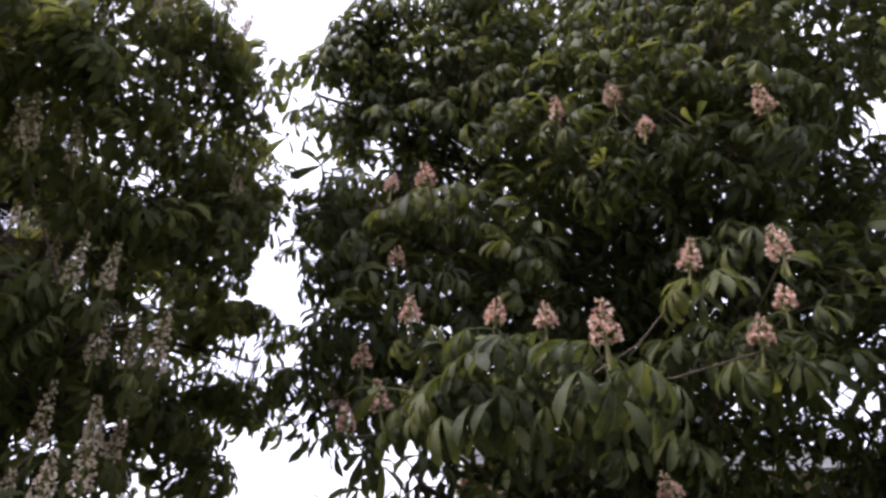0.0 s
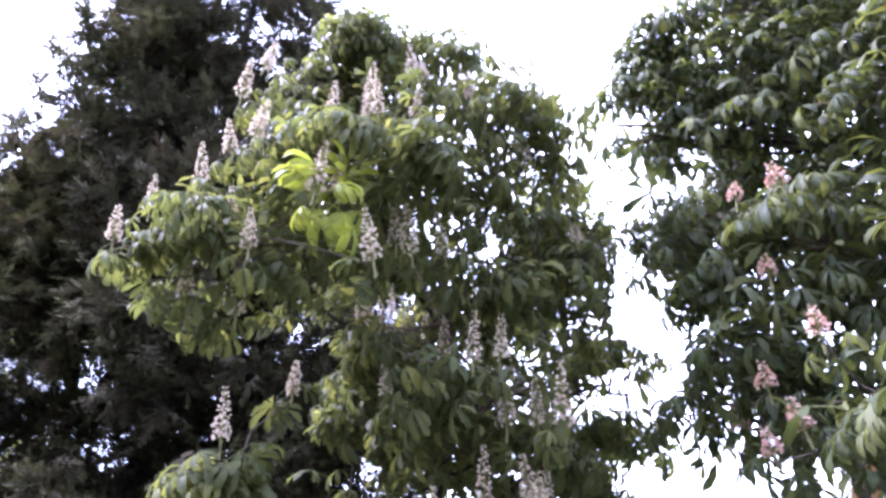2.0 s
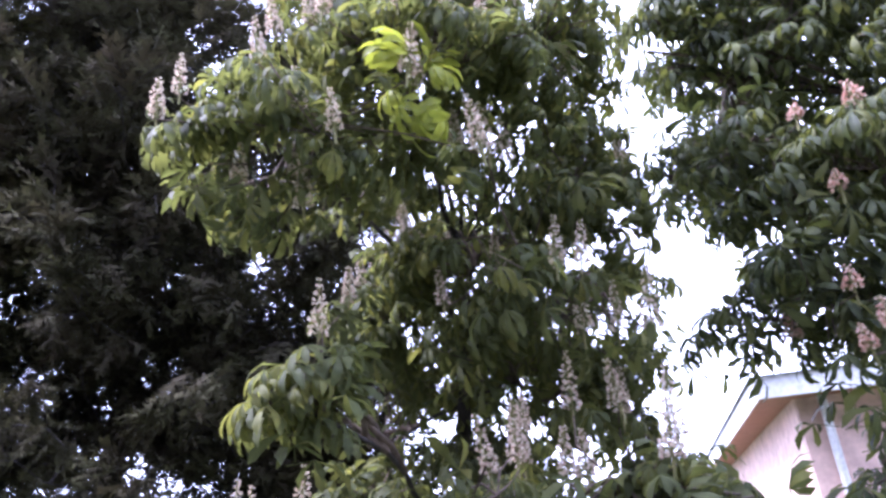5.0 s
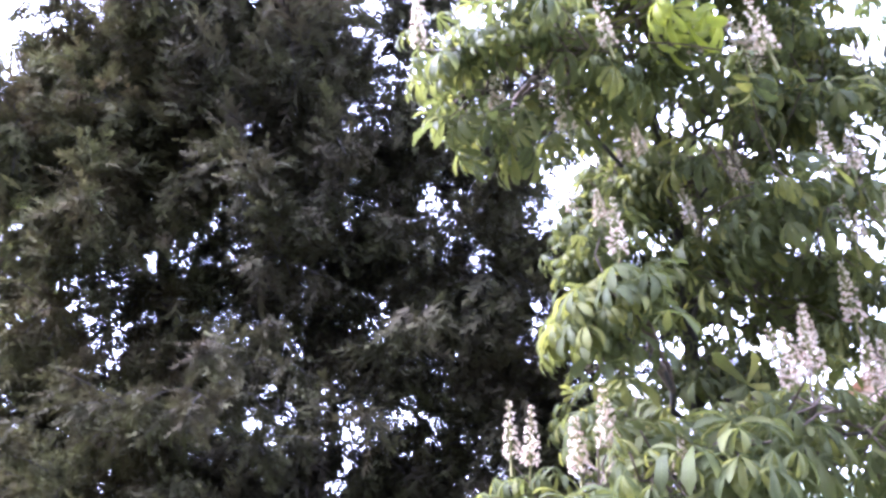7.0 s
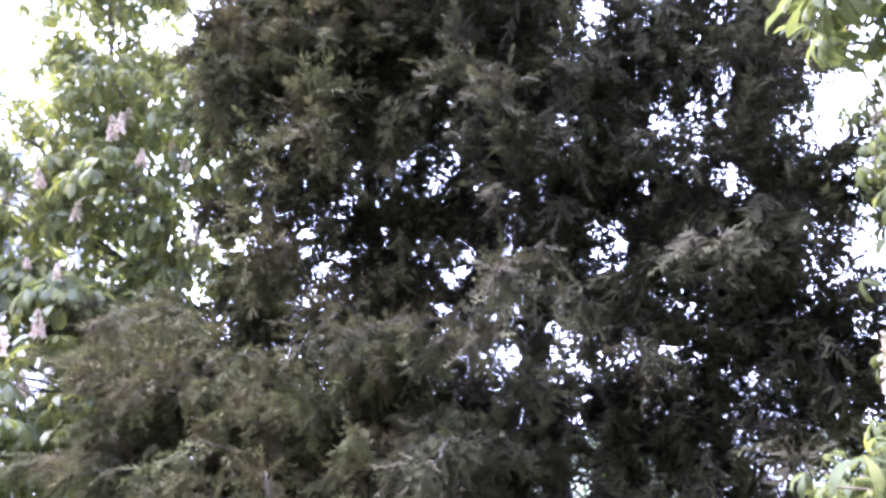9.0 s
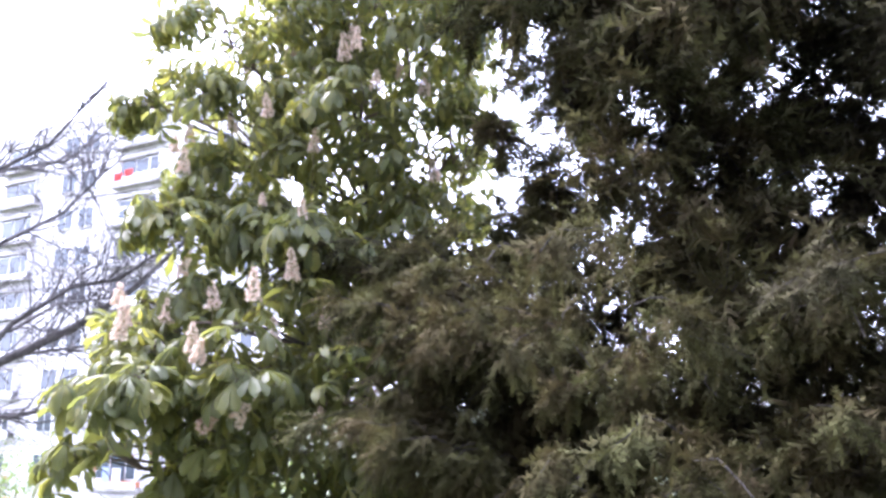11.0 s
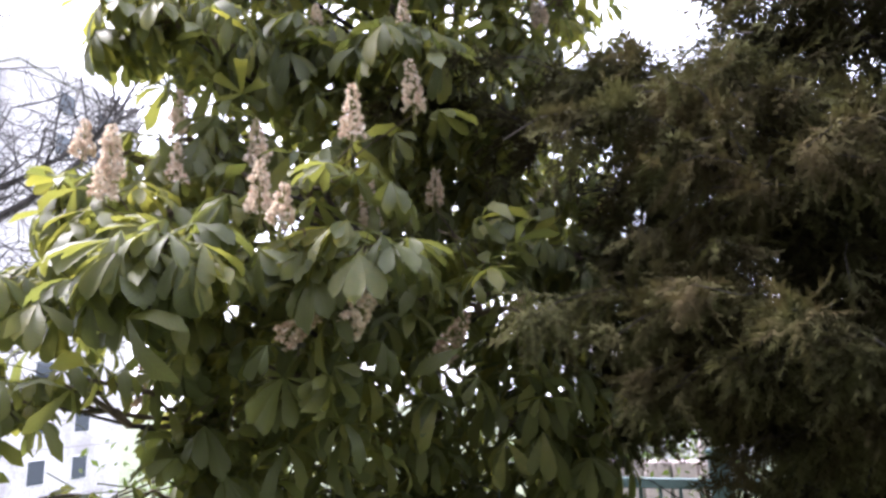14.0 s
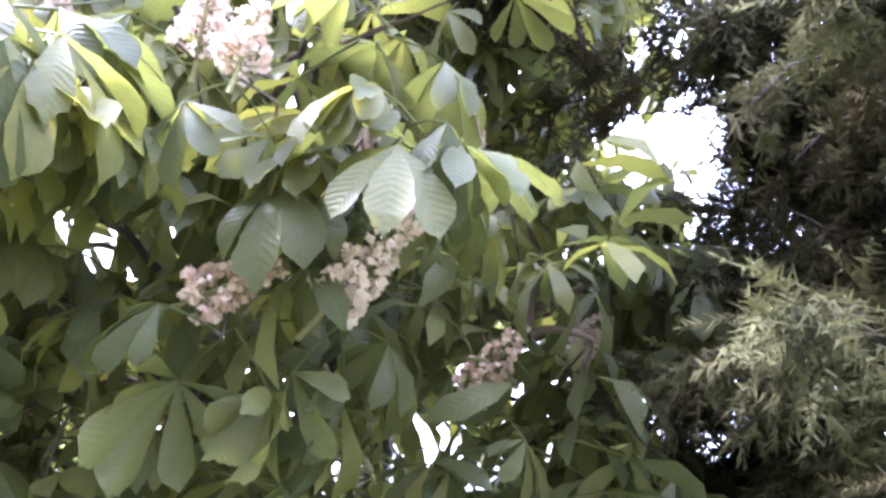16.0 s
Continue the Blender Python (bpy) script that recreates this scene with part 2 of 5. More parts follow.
mat_pink_petal = petals("salmon_petal", [(0.0, (0.62, 0.30, 0.24)), (0.35, (0.72, 0.46, 0.36)), (0.7, (0.8, 0.62, 0.5)), (1.0, (0.85, 0.74, 0.62))], False)
mat_white_petal = petals("cream_petal", [(0.0, (0.62, 0.44, 0.36)), (0.3, (0.72, 0.6, 0.46)), (1.0, (0.82, 0.76, 0.61))], False)
mat_cream_petal = petals("ivory_petal", [(0.0, (0.7, 0.52, 0.4)), (0.25, (0.8, 0.67, 0.53)), (1.0, (0.88, 0.8, 0.68))], False)
mat_tan_petal = petals("faded_petal", [(0.0, (0.52, 0.36, 0.26)), (0.5, (0.67, 0.52, 0.39)), (1.0, (0.8, 0.68, 0.54))], False)
mat_stem = rough_surface("flower_stem", [(0.3, (0.16, 0.18, 0.06)), (0.7, (0.25, 0.22, 0.09))], 20.0)


# ---------------------------------------------------------------- mesh tools
def mesh_of(name, verts, faces, mat, uv=None, smooth=False, slots=None):
    """A mesh from arrays. faces: an (n, k) array of equal-sided faces, or a list of lists."""
    me = bpy.data.meshes.new(name)
    if isinstance(faces, np.ndarray):
        nf, k = faces.shape
        me.vertices.add(len(verts))
        me.vertices.foreach_set("co", np.asarray(verts, dtype=np.float32).ravel())
        me.loops.add(nf * k)
        me.loops.foreach_set("vertex_index", faces.ravel().astype(np.int32))
        me.polygons.add(nf)
        me.polygons.foreach_set("loop_start", np.arange(0, nf * k, k, dtype=np.int32))
        if uv is not None:
            me.uv_layers.new(name="UVMap")
            me.uv_layers[0].data.foreach_set("uv", uv[faces.ravel()].astype(np.float32).ravel())
    else:
        me.from_pydata([tuple(v) for v in verts], [], faces)
    for m in (mat if isinstance(mat, (list, tuple)) else [mat]):
        me.materials.append(m)
    if slots is not None:
        me.polygons.foreach_set("material_index", np.asarray(slots, dtype=np.int32))
    if smooth:
        me.polygons.foreach_set("use_smooth", np.ones(len(me.polygons), dtype=bool))
    me.update()
    me.validate()
    return me


def part(name, me, parent, label="", matrix=None):
    ob = new(name, me)
    ob.parent = parent
    if matrix is not None:
        ob.matrix_basis = matrix
    if label:
        tagged(ob, label)
    return ob


def thing(name, at, label, category, group="", kind=""):
    ob = new(name)
    ob.empty_display_size = 0.2
    ob.location = at
    return tagged(ob, label, category, group, kind)


def tube(points, radii, sides=6):
    """A round tapering tube along points: vertices and four-sided faces, with the ends drawn to a point."""
    pts = np.asarray(points, dtype=float)
    n = len(pts)
    tang = np.gradient(pts, axis=0)
    tang /= np.linalg.norm(tang, axis=1)[:, None] + 1e-9
    ref = np.where(np.abs(tang[:, 2:3]) < 0.9, np.array([[0, 0, 1.0]]), np.array([[1.0, 0, 0]]))
    a = np.cross(tang, ref)
    a /= np.linalg.norm(a, axis=1)[:, None] + 1e-9
    b = np.cross(tang, a)
    ang = np.linspace(0, 2 * math.pi, sides, endpoint=False)
    ring = pts[:, None] + np.asarray(radii)[:, None, None] * (np.cos(ang)[None, :, None] * a[:, None] + np.sin(ang)[None, :, None] * b[:, None])
    i = np.arange(n - 1)[:, None] * sides
    j = np.arange(sides)[None]
    k = (j + 1) % sides
    f = np.stack([i + j, i + k, i + sides + k, i + sides + j], -1).reshape(-1, 4)
    return ring.reshape(-1, 3), f


def joined(pieces):
    vs, fs, off = [], [], 0
    for v, f in pieces:
        vs.append(v)
        fs.append(f + off)
        off += len(v)
    return np.concatenate(vs), np.concatenate(fs)


def bend(a, b, sag, rng, n=6, wob=0.05):
    """A wandering line from a to b that sags or rises in its middle."""
    a, b = np.asarray(a, float), np.asarray(b, float)
    s = np.linspace(0, 1, n)[:, None]
    p = a + (b - a) * s
    p[:, 2:3] += sag * 4 * s * (1 - s)
    w = rng.normal(0, wob, (n, 3)) * np.linalg.norm(b - a)
    w[0] = w[-1] = 0
    return p + w


def box(lo, hi, bev=0.0):
    bm = bmesh.new()
    bmesh.ops.create_cube(bm, size=1.0)
    lo, hi = Vector(lo), Vector(hi)
    for v in bm.verts:
        v.co = Vector(((v.co[i] + 0.5) * (hi[i] - lo[i]) + lo[i] for i in range(3)))
    if bev:
        bmesh.ops.bevel(bm, geom=bm.edges[:], offset=bev, segments=1, affect='EDGES')
    return bm


def bm_mesh(name, bm, mat):
    me = bpy.data.meshes.new(name)
    bm.to_mesh(me)
    bm.free()
    me.materials.append(mat)
    return me


# ---------------------------------------------------------------- leaves, flowers
LEAFLET = {   # along the leaflet: stations, half widths; broad beyond the middle, with a short drawn-out tip
    'full': ((0.0, 0.15, 0.3, 0.44, 0.56, 0.66, 0.75, 0.82, 0.88, 0.92, 0.96, 1.0), (0.014, 0.042, 0.085, 0.122, 0.16, 0.172, 0.19, 0.172, 0.146, 0.084, 0.045, 0.003)),
    'fine': ((0.0, 0.16, 0.32, 0.48, 0.62, 0.74, 0.84, 0.92, 0.97, 1.0), (0.014, 0.048, 0.094, 0.138, 0.17, 0.174, 0.14, 0.08, 0.032, 0.003)),
    'wide': ((0.0, 0.3, 0.55, 0.78, 0.9, 1.0), (0.015, 0.07, 0.135, 0.165, 0.105, 0.004)),
    'mid': ((0.0, 0.3, 0.55, 0.75, 0.9, 1.0), (0.015, 0.065, 0.118, 0.132, 0.072, 0.004)),
    'light': ((0.0, 0.45, 0.76, 1.0), (0.017, 0.094, 0.124, 0.008)),
}


def leaf_shape(rng, count, grade='mid', droop=0.8, size=1.0, broad=1.0, hang=0.0):
    """A palmate leaf: a stalk along +x and drooping leaflets, broad towards their tips and folded along the midrib."""
    V, F, U = [], [], []
    stalk = 0.6 * size
    line = [(0, 0, 0), (stalk * 0.5, 0, 0.05 * size), (stalk, 0, 0.03 * size)] if grade != 'light' else [(0, 0, 0), (stalk, 0, 0.03 * size)]
    v, f = tube(line, [0.014 * size] * len(line), 3)
    V.append(v)
    F.append(f)
    U.append(np.tile([0.5, 0.0], (len(v), 1)))
    off = len(v)
    s, w = (np.array(q) for q in LEAFLET[grade])
    sides = (-1, 1) if grade == 'light' else (-1, 0, 1)
    span = radians(118 - 26 * hang)
    for a in np.linspace(-1, 1, count) * span:
        ln = size * (1.0 - 0.38 * abs(a) / span) * rng.uniform(0.92, 1.08)
        dr = droop * rng.uniform(0.8, 1.25)
        fold = rng.uniform(0.2, 0.5) if grade != 'light' else 0.0
        a = a + rng.normal(0, 0.06)
        bow = dr * (hang + (0.5 - 0.6 * hang) * s + (0.95 - hang) * s * s)     # angle below the level, growing towards the tip
        ds = np.diff(s, prepend=0)
        x = np.cumsum(np.cos(bow) * ds) * ln
        z = -np.cumsum(np.sin(bow) * ds) * ln
        wid = w * ln * broad * rng.uniform(0.9, 1.12)
        rip = rng.normal(0, 0.014, len(s)) * ln
        roll = rng.normal(0, 0.25)
        rows = []
        for side in sides:
            y = side * wid * math.cos(fold)
            zz = z + abs(side) * wid * math.sin(fold) * np.cos(bow) + (rip if side else 0) + side * wid * roll
            xx = x + abs(side) * wid * math.sin(fold) * np.sin(bow)
            rows.append(np.stack([stalk + xx * math.cos(a) - y * math.sin(a), xx * math.sin(a) + y * math.cos(a), zz + 0.03 * size], 1))
        n = len(s)
        V.append(np.concatenate(rows))
        U.append(np.concatenate([np.stack([s, np.full(n, side * 1.0) * w / 0.225], 1) for side in sides]))
        for r in range(len(sides) - 1):
            i = np.arange(n - 1) + off + r * n
            F.append(np.stack([i, i + 1, i + n + 1, i + n], 1))
        off += len(sides) * n
    return np.concatenate(V), np.concatenate(F), np.concatenate(U)


def scatter(shapes, mats, rng):
    """Joins many copies of a few shapes, each at its own 4 x 4 pose."""
    V, F, U, off = [], [], [], 0
    mats = np.asarray(mats)
    pick = rng.integers(0, len(shapes), len(mats))
    for k, (v, f, u) in enumerate(shapes):
        m = mats[pick == k]
        if len(m) == 0:
            continue
        vv = np.einsum('nij,vj->nvi', m[:, :3, :3], v) + m[:, None, :3, 3]
        V.append(vv.reshape(-1, 3))
        F.append((f[None] + (np.arange(len(m)) * len(v))[:, None, None] + off).reshape(-1, f.shape[1]))
        U.append(np.tile(u, (len(m), 1)))
        off += len(m) * len(v)
    return np.concatenate(V), np.concatenate(F), np.concatenate(U)


def frame_of(at, x, up, scale, twist=0.0):
    """A 4 x 4 pose with its x axis along x and its z axis as near to up as may be."""
    x = np.asarray(x, float)
    x = x / (np.linalg.norm(x) + 1e-9)
    y = np.cross(up, x)
    y /= np.linalg.norm(y) + 1e-9
    z = np.cross(x, y)
    c, s = math.cos(twist), math.sin(twist)
    m = np.eye(4)
    m[:3, 0], m[:3, 1], m[:3, 2] = x * scale, (c * y + s * z) * scale, (c * z - s * y) * scale
    m[:3, 3] = at
    return m


def panicle_shape(rng, height, width, tiers, fluff):
    """An upright candle of flowers: a stem and whorls of small frilled blossoms that shrink towards the tip."""
    v, f = tube([(0, 0, -0.06), (0.003, 0, height * 0.5), (0, 0, height)], [0.006, 0.004, 0.0015], 4)
    V, F, S, off = [v], [f], [np.zeros(len(f))], len(v)
    for t in range(tiers):
        s = (t + 0.35) / tiers
        count = max(3, round((7 if fluff < 0.02 else 6) * (1 - 0.65 * s)))
        turn = rng.uniform(0, 6.28)
        for i in range(count):
            az = turn + i * 2 * math.pi / count + rng.normal(0, 0.2)
            rad = width * (1 - 0.8 * s ** 1.3) * rng.uniform(0.75, 1.1)
            c = np.array([math.cos(az) * rad, math.sin(az) * rad, 0.02 + s * (height - 0.02) + rng.normal(0, 0.005)])
            sz = min(fluff, 0.021) * (1 - 0.4 * s) * rng.uniform(0.8, 1.2)
            sv, sf = tube([(0, 0, c[2] - 0.014), c], [0.0016, 0.0012], 3)
            V.append(sv)
            F.append(sf + off)
            S.append(np.zeros(len(sf)))
            off += len(sv)
            out = np.array([math.cos(az), math.sin(az), 0.1])
            heart = c
            for k in range(10 if fluff > 0.02 else 5):     # crumpled petals round the blossom's heart
                d = rng.normal(0, 1, 3) + out * 0.8
                d /= np.linalg.norm(d)
                e = np.cross(d, rng.normal(0, 1, 3))
                e /= np.linalg.norm(e)
                g = np.cross(d, e)
                c = heart + rng.normal(0, 0.35, 3) * max(fluff - 0.018, 0)
                V.append(np.array([c, c + d * sz * 0.7 + e * sz * 0.55, c + d * sz * rng.uniform(0.9, 1.25) + g * sz * 0.2, c + d * sz * 0.7 - e * sz * 0.55]))
                F.append(np.array([[0, 1, 2, 3]]) + off)
                S.append(np.ones(1))
                off += 4
    return np.concatenate(V), np.concatenate(F), np.concatenate(S)


lrng = np.random.default_rng(11)
KINDS = ((5, 1.05), (7, 1.15), (6, 1.4), (7, 0.85), (5, 1.25), (7, 1.5))      # number of leaflets, droop
LEAVES_FULL = [leaf_shape(lrng, n, 'full', d, hang=0.5) for n, d in KINDS]
LEAVES_NARROW = [leaf_shape(np.random.default_rng(50 + i), n, 'fine', 1.1 * d, broad=0.76, hang=0.25) for i, (n, d) in enumerate(KINDS)]
LEAVES_LIGHT = [leaf_shape(lrng, n, 'light', d) for n, d in KINDS]
LEAVES_MID = [leaf_shape(lrng, n, 'mid', d, broad=0.9, hang=0.2) for n, d in KINDS]
LEAVES_HANGING = [leaf_shape(lrng, n, 'wide', d, hang=0.5) for n, d in KINDS]
LEAVES_PLAIN = [leaf_shape(lrng, n, 'light', d) for n, d in ((4, 0.8), (5, 1.0), (4, 1.3))]


def make_panicles(name, petal, height, width, tiers, fluff):
    out = []
    for i in range(3):
        v, f, s = panicle_shape(lrng, height * (0.85 + 0.15 * i), width, tiers, fluff)
        out.append(mesh_of(name, v, f, [mat_stem, petal], slots=s))
    return out


LEAF_MESHES = [mesh_of("leaf", v, f, mat_leaf_single, u, True) for v, f, u in LEAVES_FULL]
LEAF_MESHES_DARK = [mesh_of("leaf", v, f, mat_leaf_dark_single, u, True) for v, f, u in LEAVES_NARROW]
LEAF_MESHES_YOUNG = [mesh_of("young_leaf", v, f, mat_leaf_young, u, True) for v, f, u in LEAVES_NARROW]
LEAF_MESHES_NARROW = [mesh_of("leaf", v, f, mat_leaf_small_single, u, True) for v, f, u in LEAVES_NARROW]


# ---------------------------------------------------------------- a horse chestnut
def hides_candle(p, candles, side, clear):
    """Which of the places p lie close before a flower candle towards the camera, where leaves would hide it from view.
    """
    off = p[:, None] - candles[None]
    along = off @ side
    away = np.linalg.norm(off - along[:, :, None] * side, axis=2)
    return ((along > 0) & (along < 0.6) & (away < clear)).any(1)


def clear_of(p, gaps):
    """Which of the places p keep clear of the openings, which follow the camera's line of sight through a crown."""
    way = np.array([-0.58, 0.76, 0.29])
    gaps = np.asarray(gaps, float)
    off = p[:, None] - gaps[None, :, :3]
    off = off - (off @ way)[:, :, None] * way
    return (np.linalg.norm(off, axis=2) > gaps[:, 3]).all(1)


def chestnut(name, label, group, base, trunk_top, lobes, shelves_per_m2, candles, candle_meshes, near, seed, leaf=0.17, young=(), core=110, extra_candles=0.0, girth=0.11, open_below=0.45, leaves_each=(4, 7), leans={}, dark=False, airy=1.0, camera_side=(0.0, -0.95, -0.25), gaps=(), faded=None):
    """faded: candles past their bloom, low in the crown. gaps: openings placed to fit the camera's view (x, y, z,
    radius). base, trunk_top: the foot and the head of the trunk. lobes: masses of the crown (x, y, z, rx, ry, rz).
    candles: places of the flower candles, each on a shoot of its own. near: centre and radius of the part whose leaves
    are single pieces."""
    rng = np.random.default_rng(seed)
    tree = thing(name, base, label, "tree", group)
    base = np.asarray(base, float)
    top = np.asarray(trunk_top, float)
    lobes = np.asarray(lobes, float)
    C, R = lobes[:, :3], lobes[:, 3:]
    # trunk
    pts = bend(base, top, 0.0, rng, 9, 0.012)
    rad = np.linspace(girth, 0.3 * girth, 9)
    rad[0] *= 1.35
    v, f = tube(pts, rad, 12)
    part("trunk", mesh_of("trunk", v - base, f, mat_bark, smooth=True), tree, "rough grey-brown bark")
    # shelves of shoots over the outside of the lobes
    P, D = [], []
    for k in range(len(lobes)):
        area = 4 * math.pi * (np.prod(R[k]) ** (2 / 3))
        n = max(3, int(area * shelves_per_m2))
        d = rng.normal(0, 1, (n, 3))
        d /= np.linalg.norm(d, axis=1)[:, None]
        d = d[((d[:, 2] > -0.35) | (rng.random(n) < open_below)) & ((d[:, 1] < 0.3) | (rng.random(n) < 0.3))]
        p = C[k] + d * np.maximum(R[k] - 0.12, 0.45 * R[k]) * rng.uniform(0.8, 1.14, len(d))[:, None]
        inside = np.zeros(len(p), bool)
        for j in range(len(lobes)):
            if j != k:
                inside |= (((p - C[j]) / R[j]) ** 2).sum(1) < 0.7
        for q, e in zip(p[~inside], d[~inside]):
            flat = np.array([e[0], e[1], 0]) + 1e-3
            flat /= np.linalg.norm(flat)
            side = np.array([-flat[1], flat[0], 0])
            half = min(0.38, 0.6 * R[k][:2].min()) * rng.uniform(0.6, 1.1)
            for _ in range(int(rng.integers(5, 9))):
                a, o = rng.uniform(-half, half), rng.uniform(-0.16, 0.1)
                P.append(q + side * a + flat * (o - 0.5 * a * a) + np.array([0, 0, rng.normal(0, 0.035) - 0.9 * a * a - 0.2 * max(o, 0)]))
                D.append(e + 0.5 * side * a / half)
    P, D = np.array(P), np.array(D)
    D /= np.linalg.norm(D, axis=1)[:, None]
    candles = np.asarray(candles, float).reshape(-1, 3)
    if len(candles):                                       # the candles stand free of others
        far = np.min(np.linalg.norm(P[:, None] - candles[None], axis=2), axis=1) > 1.25 * leaf
        P, D = P[far], D[far]
        # direction for candle shoots: away from the nearest lobe centre
        near_l = np.argmin((((candles[:, None] - C[None]) / R[None]) ** 2).sum(2), axis=1)
        cd = candles - C[near_l]
        cd /= np.linalg.norm(cd, axis=1)[:, None]
        tips = candles - np.array([0, 0, 0.10])
        P, D = np.concatenate([tips, P]), np.concatenate([cd, D])
    # limbs from the trunk to each lobe, branches to hubs, twigs to shoots
    hubs, hub_of = [], []
    for k in range(len(lobes)):
        rise = C[k][2] - 0.45 * np.linalg.norm(C[k][:2] - top[:2])
        a = pts[int(np.clip(np.searchsorted(pts[:, 2], rise), 2, 8))]
        ln = np.linalg.norm(C[k] - a)
        line = bend(a, C[k], 0.06 * ln, rng, 8, 0.012)
        r0 = 0.008 + 0.006 * min(ln, 2)
        v, f = tube(line, np.linspace(r0, 0.006, 8), 7)
        part("limb", mesh_of("limb", v - base, f, mat_bark, smooth=True), tree)
        for q in range(5):
            d = rng.normal(0, 1, 3)
            d[2] = abs(d[2]) * 0.7
            d /= np.linalg.norm(d)
            hubs.append(C[k] + d * R[k] * 0.45)
            hub_of.append(line[rng.integers(4, 8)])
    hubs = np.array(hubs)
    near_hub = np.argmin(np.linalg.norm(P[:, None] - hubs[None], axis=2), axis=1)
    wood = []
    for h, a in zip(hubs, hub_of):
        wood.append(tube(bend(a, h, 0.03, rng, 5, 0.04), np.linspace(0.015, 0.009, 5), 5))
    for p, d, h in zip(P, D, near_hub):
        q = p - d * 0.12 - np.array([0, 0, 0.03])
        wood.append(tube(np.array([hubs[h], (hubs[h] + q) / 2 + rng.normal(0, 0.04, 3), p]), [0.005, 0.0045, 0.004], 3))
    v, f = joined(wood)
    tagged(part("twig_mass", mesh_of("twig_mass", v - base, f, mat_twig, smooth=True), tree), kind="stuff")
    # leaves round every shoot
    poses, flags = [], []
    young = np.asarray(young, float).reshape(-1, 3)
    up = np.array([0, 0, 1.0])
    for i, (p, d) in enumerate(zip(P, D)):
        own = i < len(candles)
        n = int(rng.integers(5, 8)) if own else int(rng.integers(*leaves_each))
        e = d * 0.75 + up * (0.55 if d[2] > -0.2 else 0.15)
        e /= np.linalg.norm(e)
        side = np.cross(e, rng.normal(0, 1, 3))
        side /= np.linalg.norm(side)
        other = np.cross(e, side)
        isyoung = len(young) and np.min(np.linalg.norm(young - p, axis=1)) < 0.27
        for j in range(n):
            a = j * 2 * math.pi / n + rng.normal(0, 0.25)
            x = (math.cos(a) * side + math.sin(a) * other) * 0.9 + e * (rng.uniform(-0.2, 0.2) if own else rng.uniform(0.0, 0.5))
            x[2] -= 0.12
            s = leaf * rng.uniform(0.72, 1.15) * (1.35 if isyoung else 1.0)
            m = frame_of(p - e * rng.uniform(0, 0.07), x, up + 0.35 * e + rng.normal(0, 0.22, 3), s)
            poses.append(m)
            flags.append(2 if isyoung else 0)
    poses = np.array(poses)
    flags = np.array(flags)
    if len(candles):                                       # nothing hangs across a candle
        mid = poses[:, :3, 3] + 0.9 * poses[:, :3, 0]
        off = mid[:, None] - candles[None]
        across = (np.hypot(off[:, :, 0], off[:, :, 1]) < 0.75 * leaf) & (off[:, :, 2] > -0.06) & (off[:, :, 2] < 0.16)
        camera_side = np.asarray(camera_side, float) / np.linalg.norm(camera_side)
        keep = ~(across.any(1) | hides_candle(mid, candles, camera_side, 0.7 * leaf)) | (flags == 2)
        poses, flags = poses[keep], flags[keep]
    if len(gaps):
        keep = clear_of(poses[:, :3, 3] + 0.9 * poses[:, :3, 0], gaps)
        poses, flags = poses[keep], flags[keep]
    centre, reach = np.asarray(near[:3], float), near[3]
    dist = np.linalg.norm(poses[:, :3, 3] - centre, axis=1)
    order = np.argsort(dist)
    single = np.zeros(len(poses), bool)
    single[order[:reach]] = True
    single |= flags == 2
    for i in np.nonzero(single)[0]:
        k = int(rng.integers(0, len(LEAVES_FULL)))
        m = poses[i].copy()
        m[:3, 3] -= base
        part("leaf", (LEAF_MESHES_YOUNG if flags[i] == 2 else LEAF_MESHES_DARK if dark else LEAF_MESHES if leaf > 0.2 else LEAF_MESHES_NARROW)[k], tree, "", Matrix(m.tolist()))
    leaf_mat = mat_leaf_dark if dark else mat_leaf if leaf > 0.2 else mat_leaf_small
    deep = []                                              # shaded leaves inside the crown
    for k in range(len(lobes)):
        n = int(core * (airy if C[k][2] > 3.5 else 1.0) * 4.19 * np.prod(R[k] * 0.74))
        d = rng.normal(0, 1, (n, 3))
        d *= (rng.random(n) ** (1 / 3) * 0.74 / np.linalg.norm(d, axis=1))[:, None]
        spread = C[k] + d * R[k]
        if len(candles):
            spread = spread[~hides_candle(spread, candles, np.asarray(camera_side, float), 0.7 * leaf)]
        if len(gaps):
            spread = spread[clear_of(spread, gaps)]
        for p in spread:
            x = rng.normal(0, 1, 3)
            x[2] *= 0.4
            deep.append(frame_of(p - base, x, up + rng.normal(0, 0.4, 3), leaf * rng.uniform(1.0, 1.45)))
    v, f, u = scatter(LEAVES_PLAIN, deep, rng)
    tagged(part("inner_foliage", mesh_of("inner_foliage", v, f, leaf_mat, u, True), tree), kind="stuff")
    mid_range = np.zeros(len(poses), bool)
    mid_range[order[:reach + (1400 if leaf > 0.2 else 800)]] = True
    parts_of = []
    for shapes, some in ((LEAVES_HANGING if leaf > 0.2 else LEAVES_MID, mid_range & ~single), (LEAVES_LIGHT, ~mid_range & ~single)):
        rest = poses[some].copy()
        rest[:, :3, 3] -= base
        parts_of.append(scatter(shapes, rest, rng))
    (v, f, u), (v2, f2, u2) = parts_of
    v, f, u = np.concatenate([v, v2]), np.concatenate([f, f2 + len(v)]), np.concatenate([u, u2])
    tagged(part("foliage", mesh_of("foliage", v, f, leaf_mat, u, True), tree, "drooping palmate green leaves"), kind="stuff")
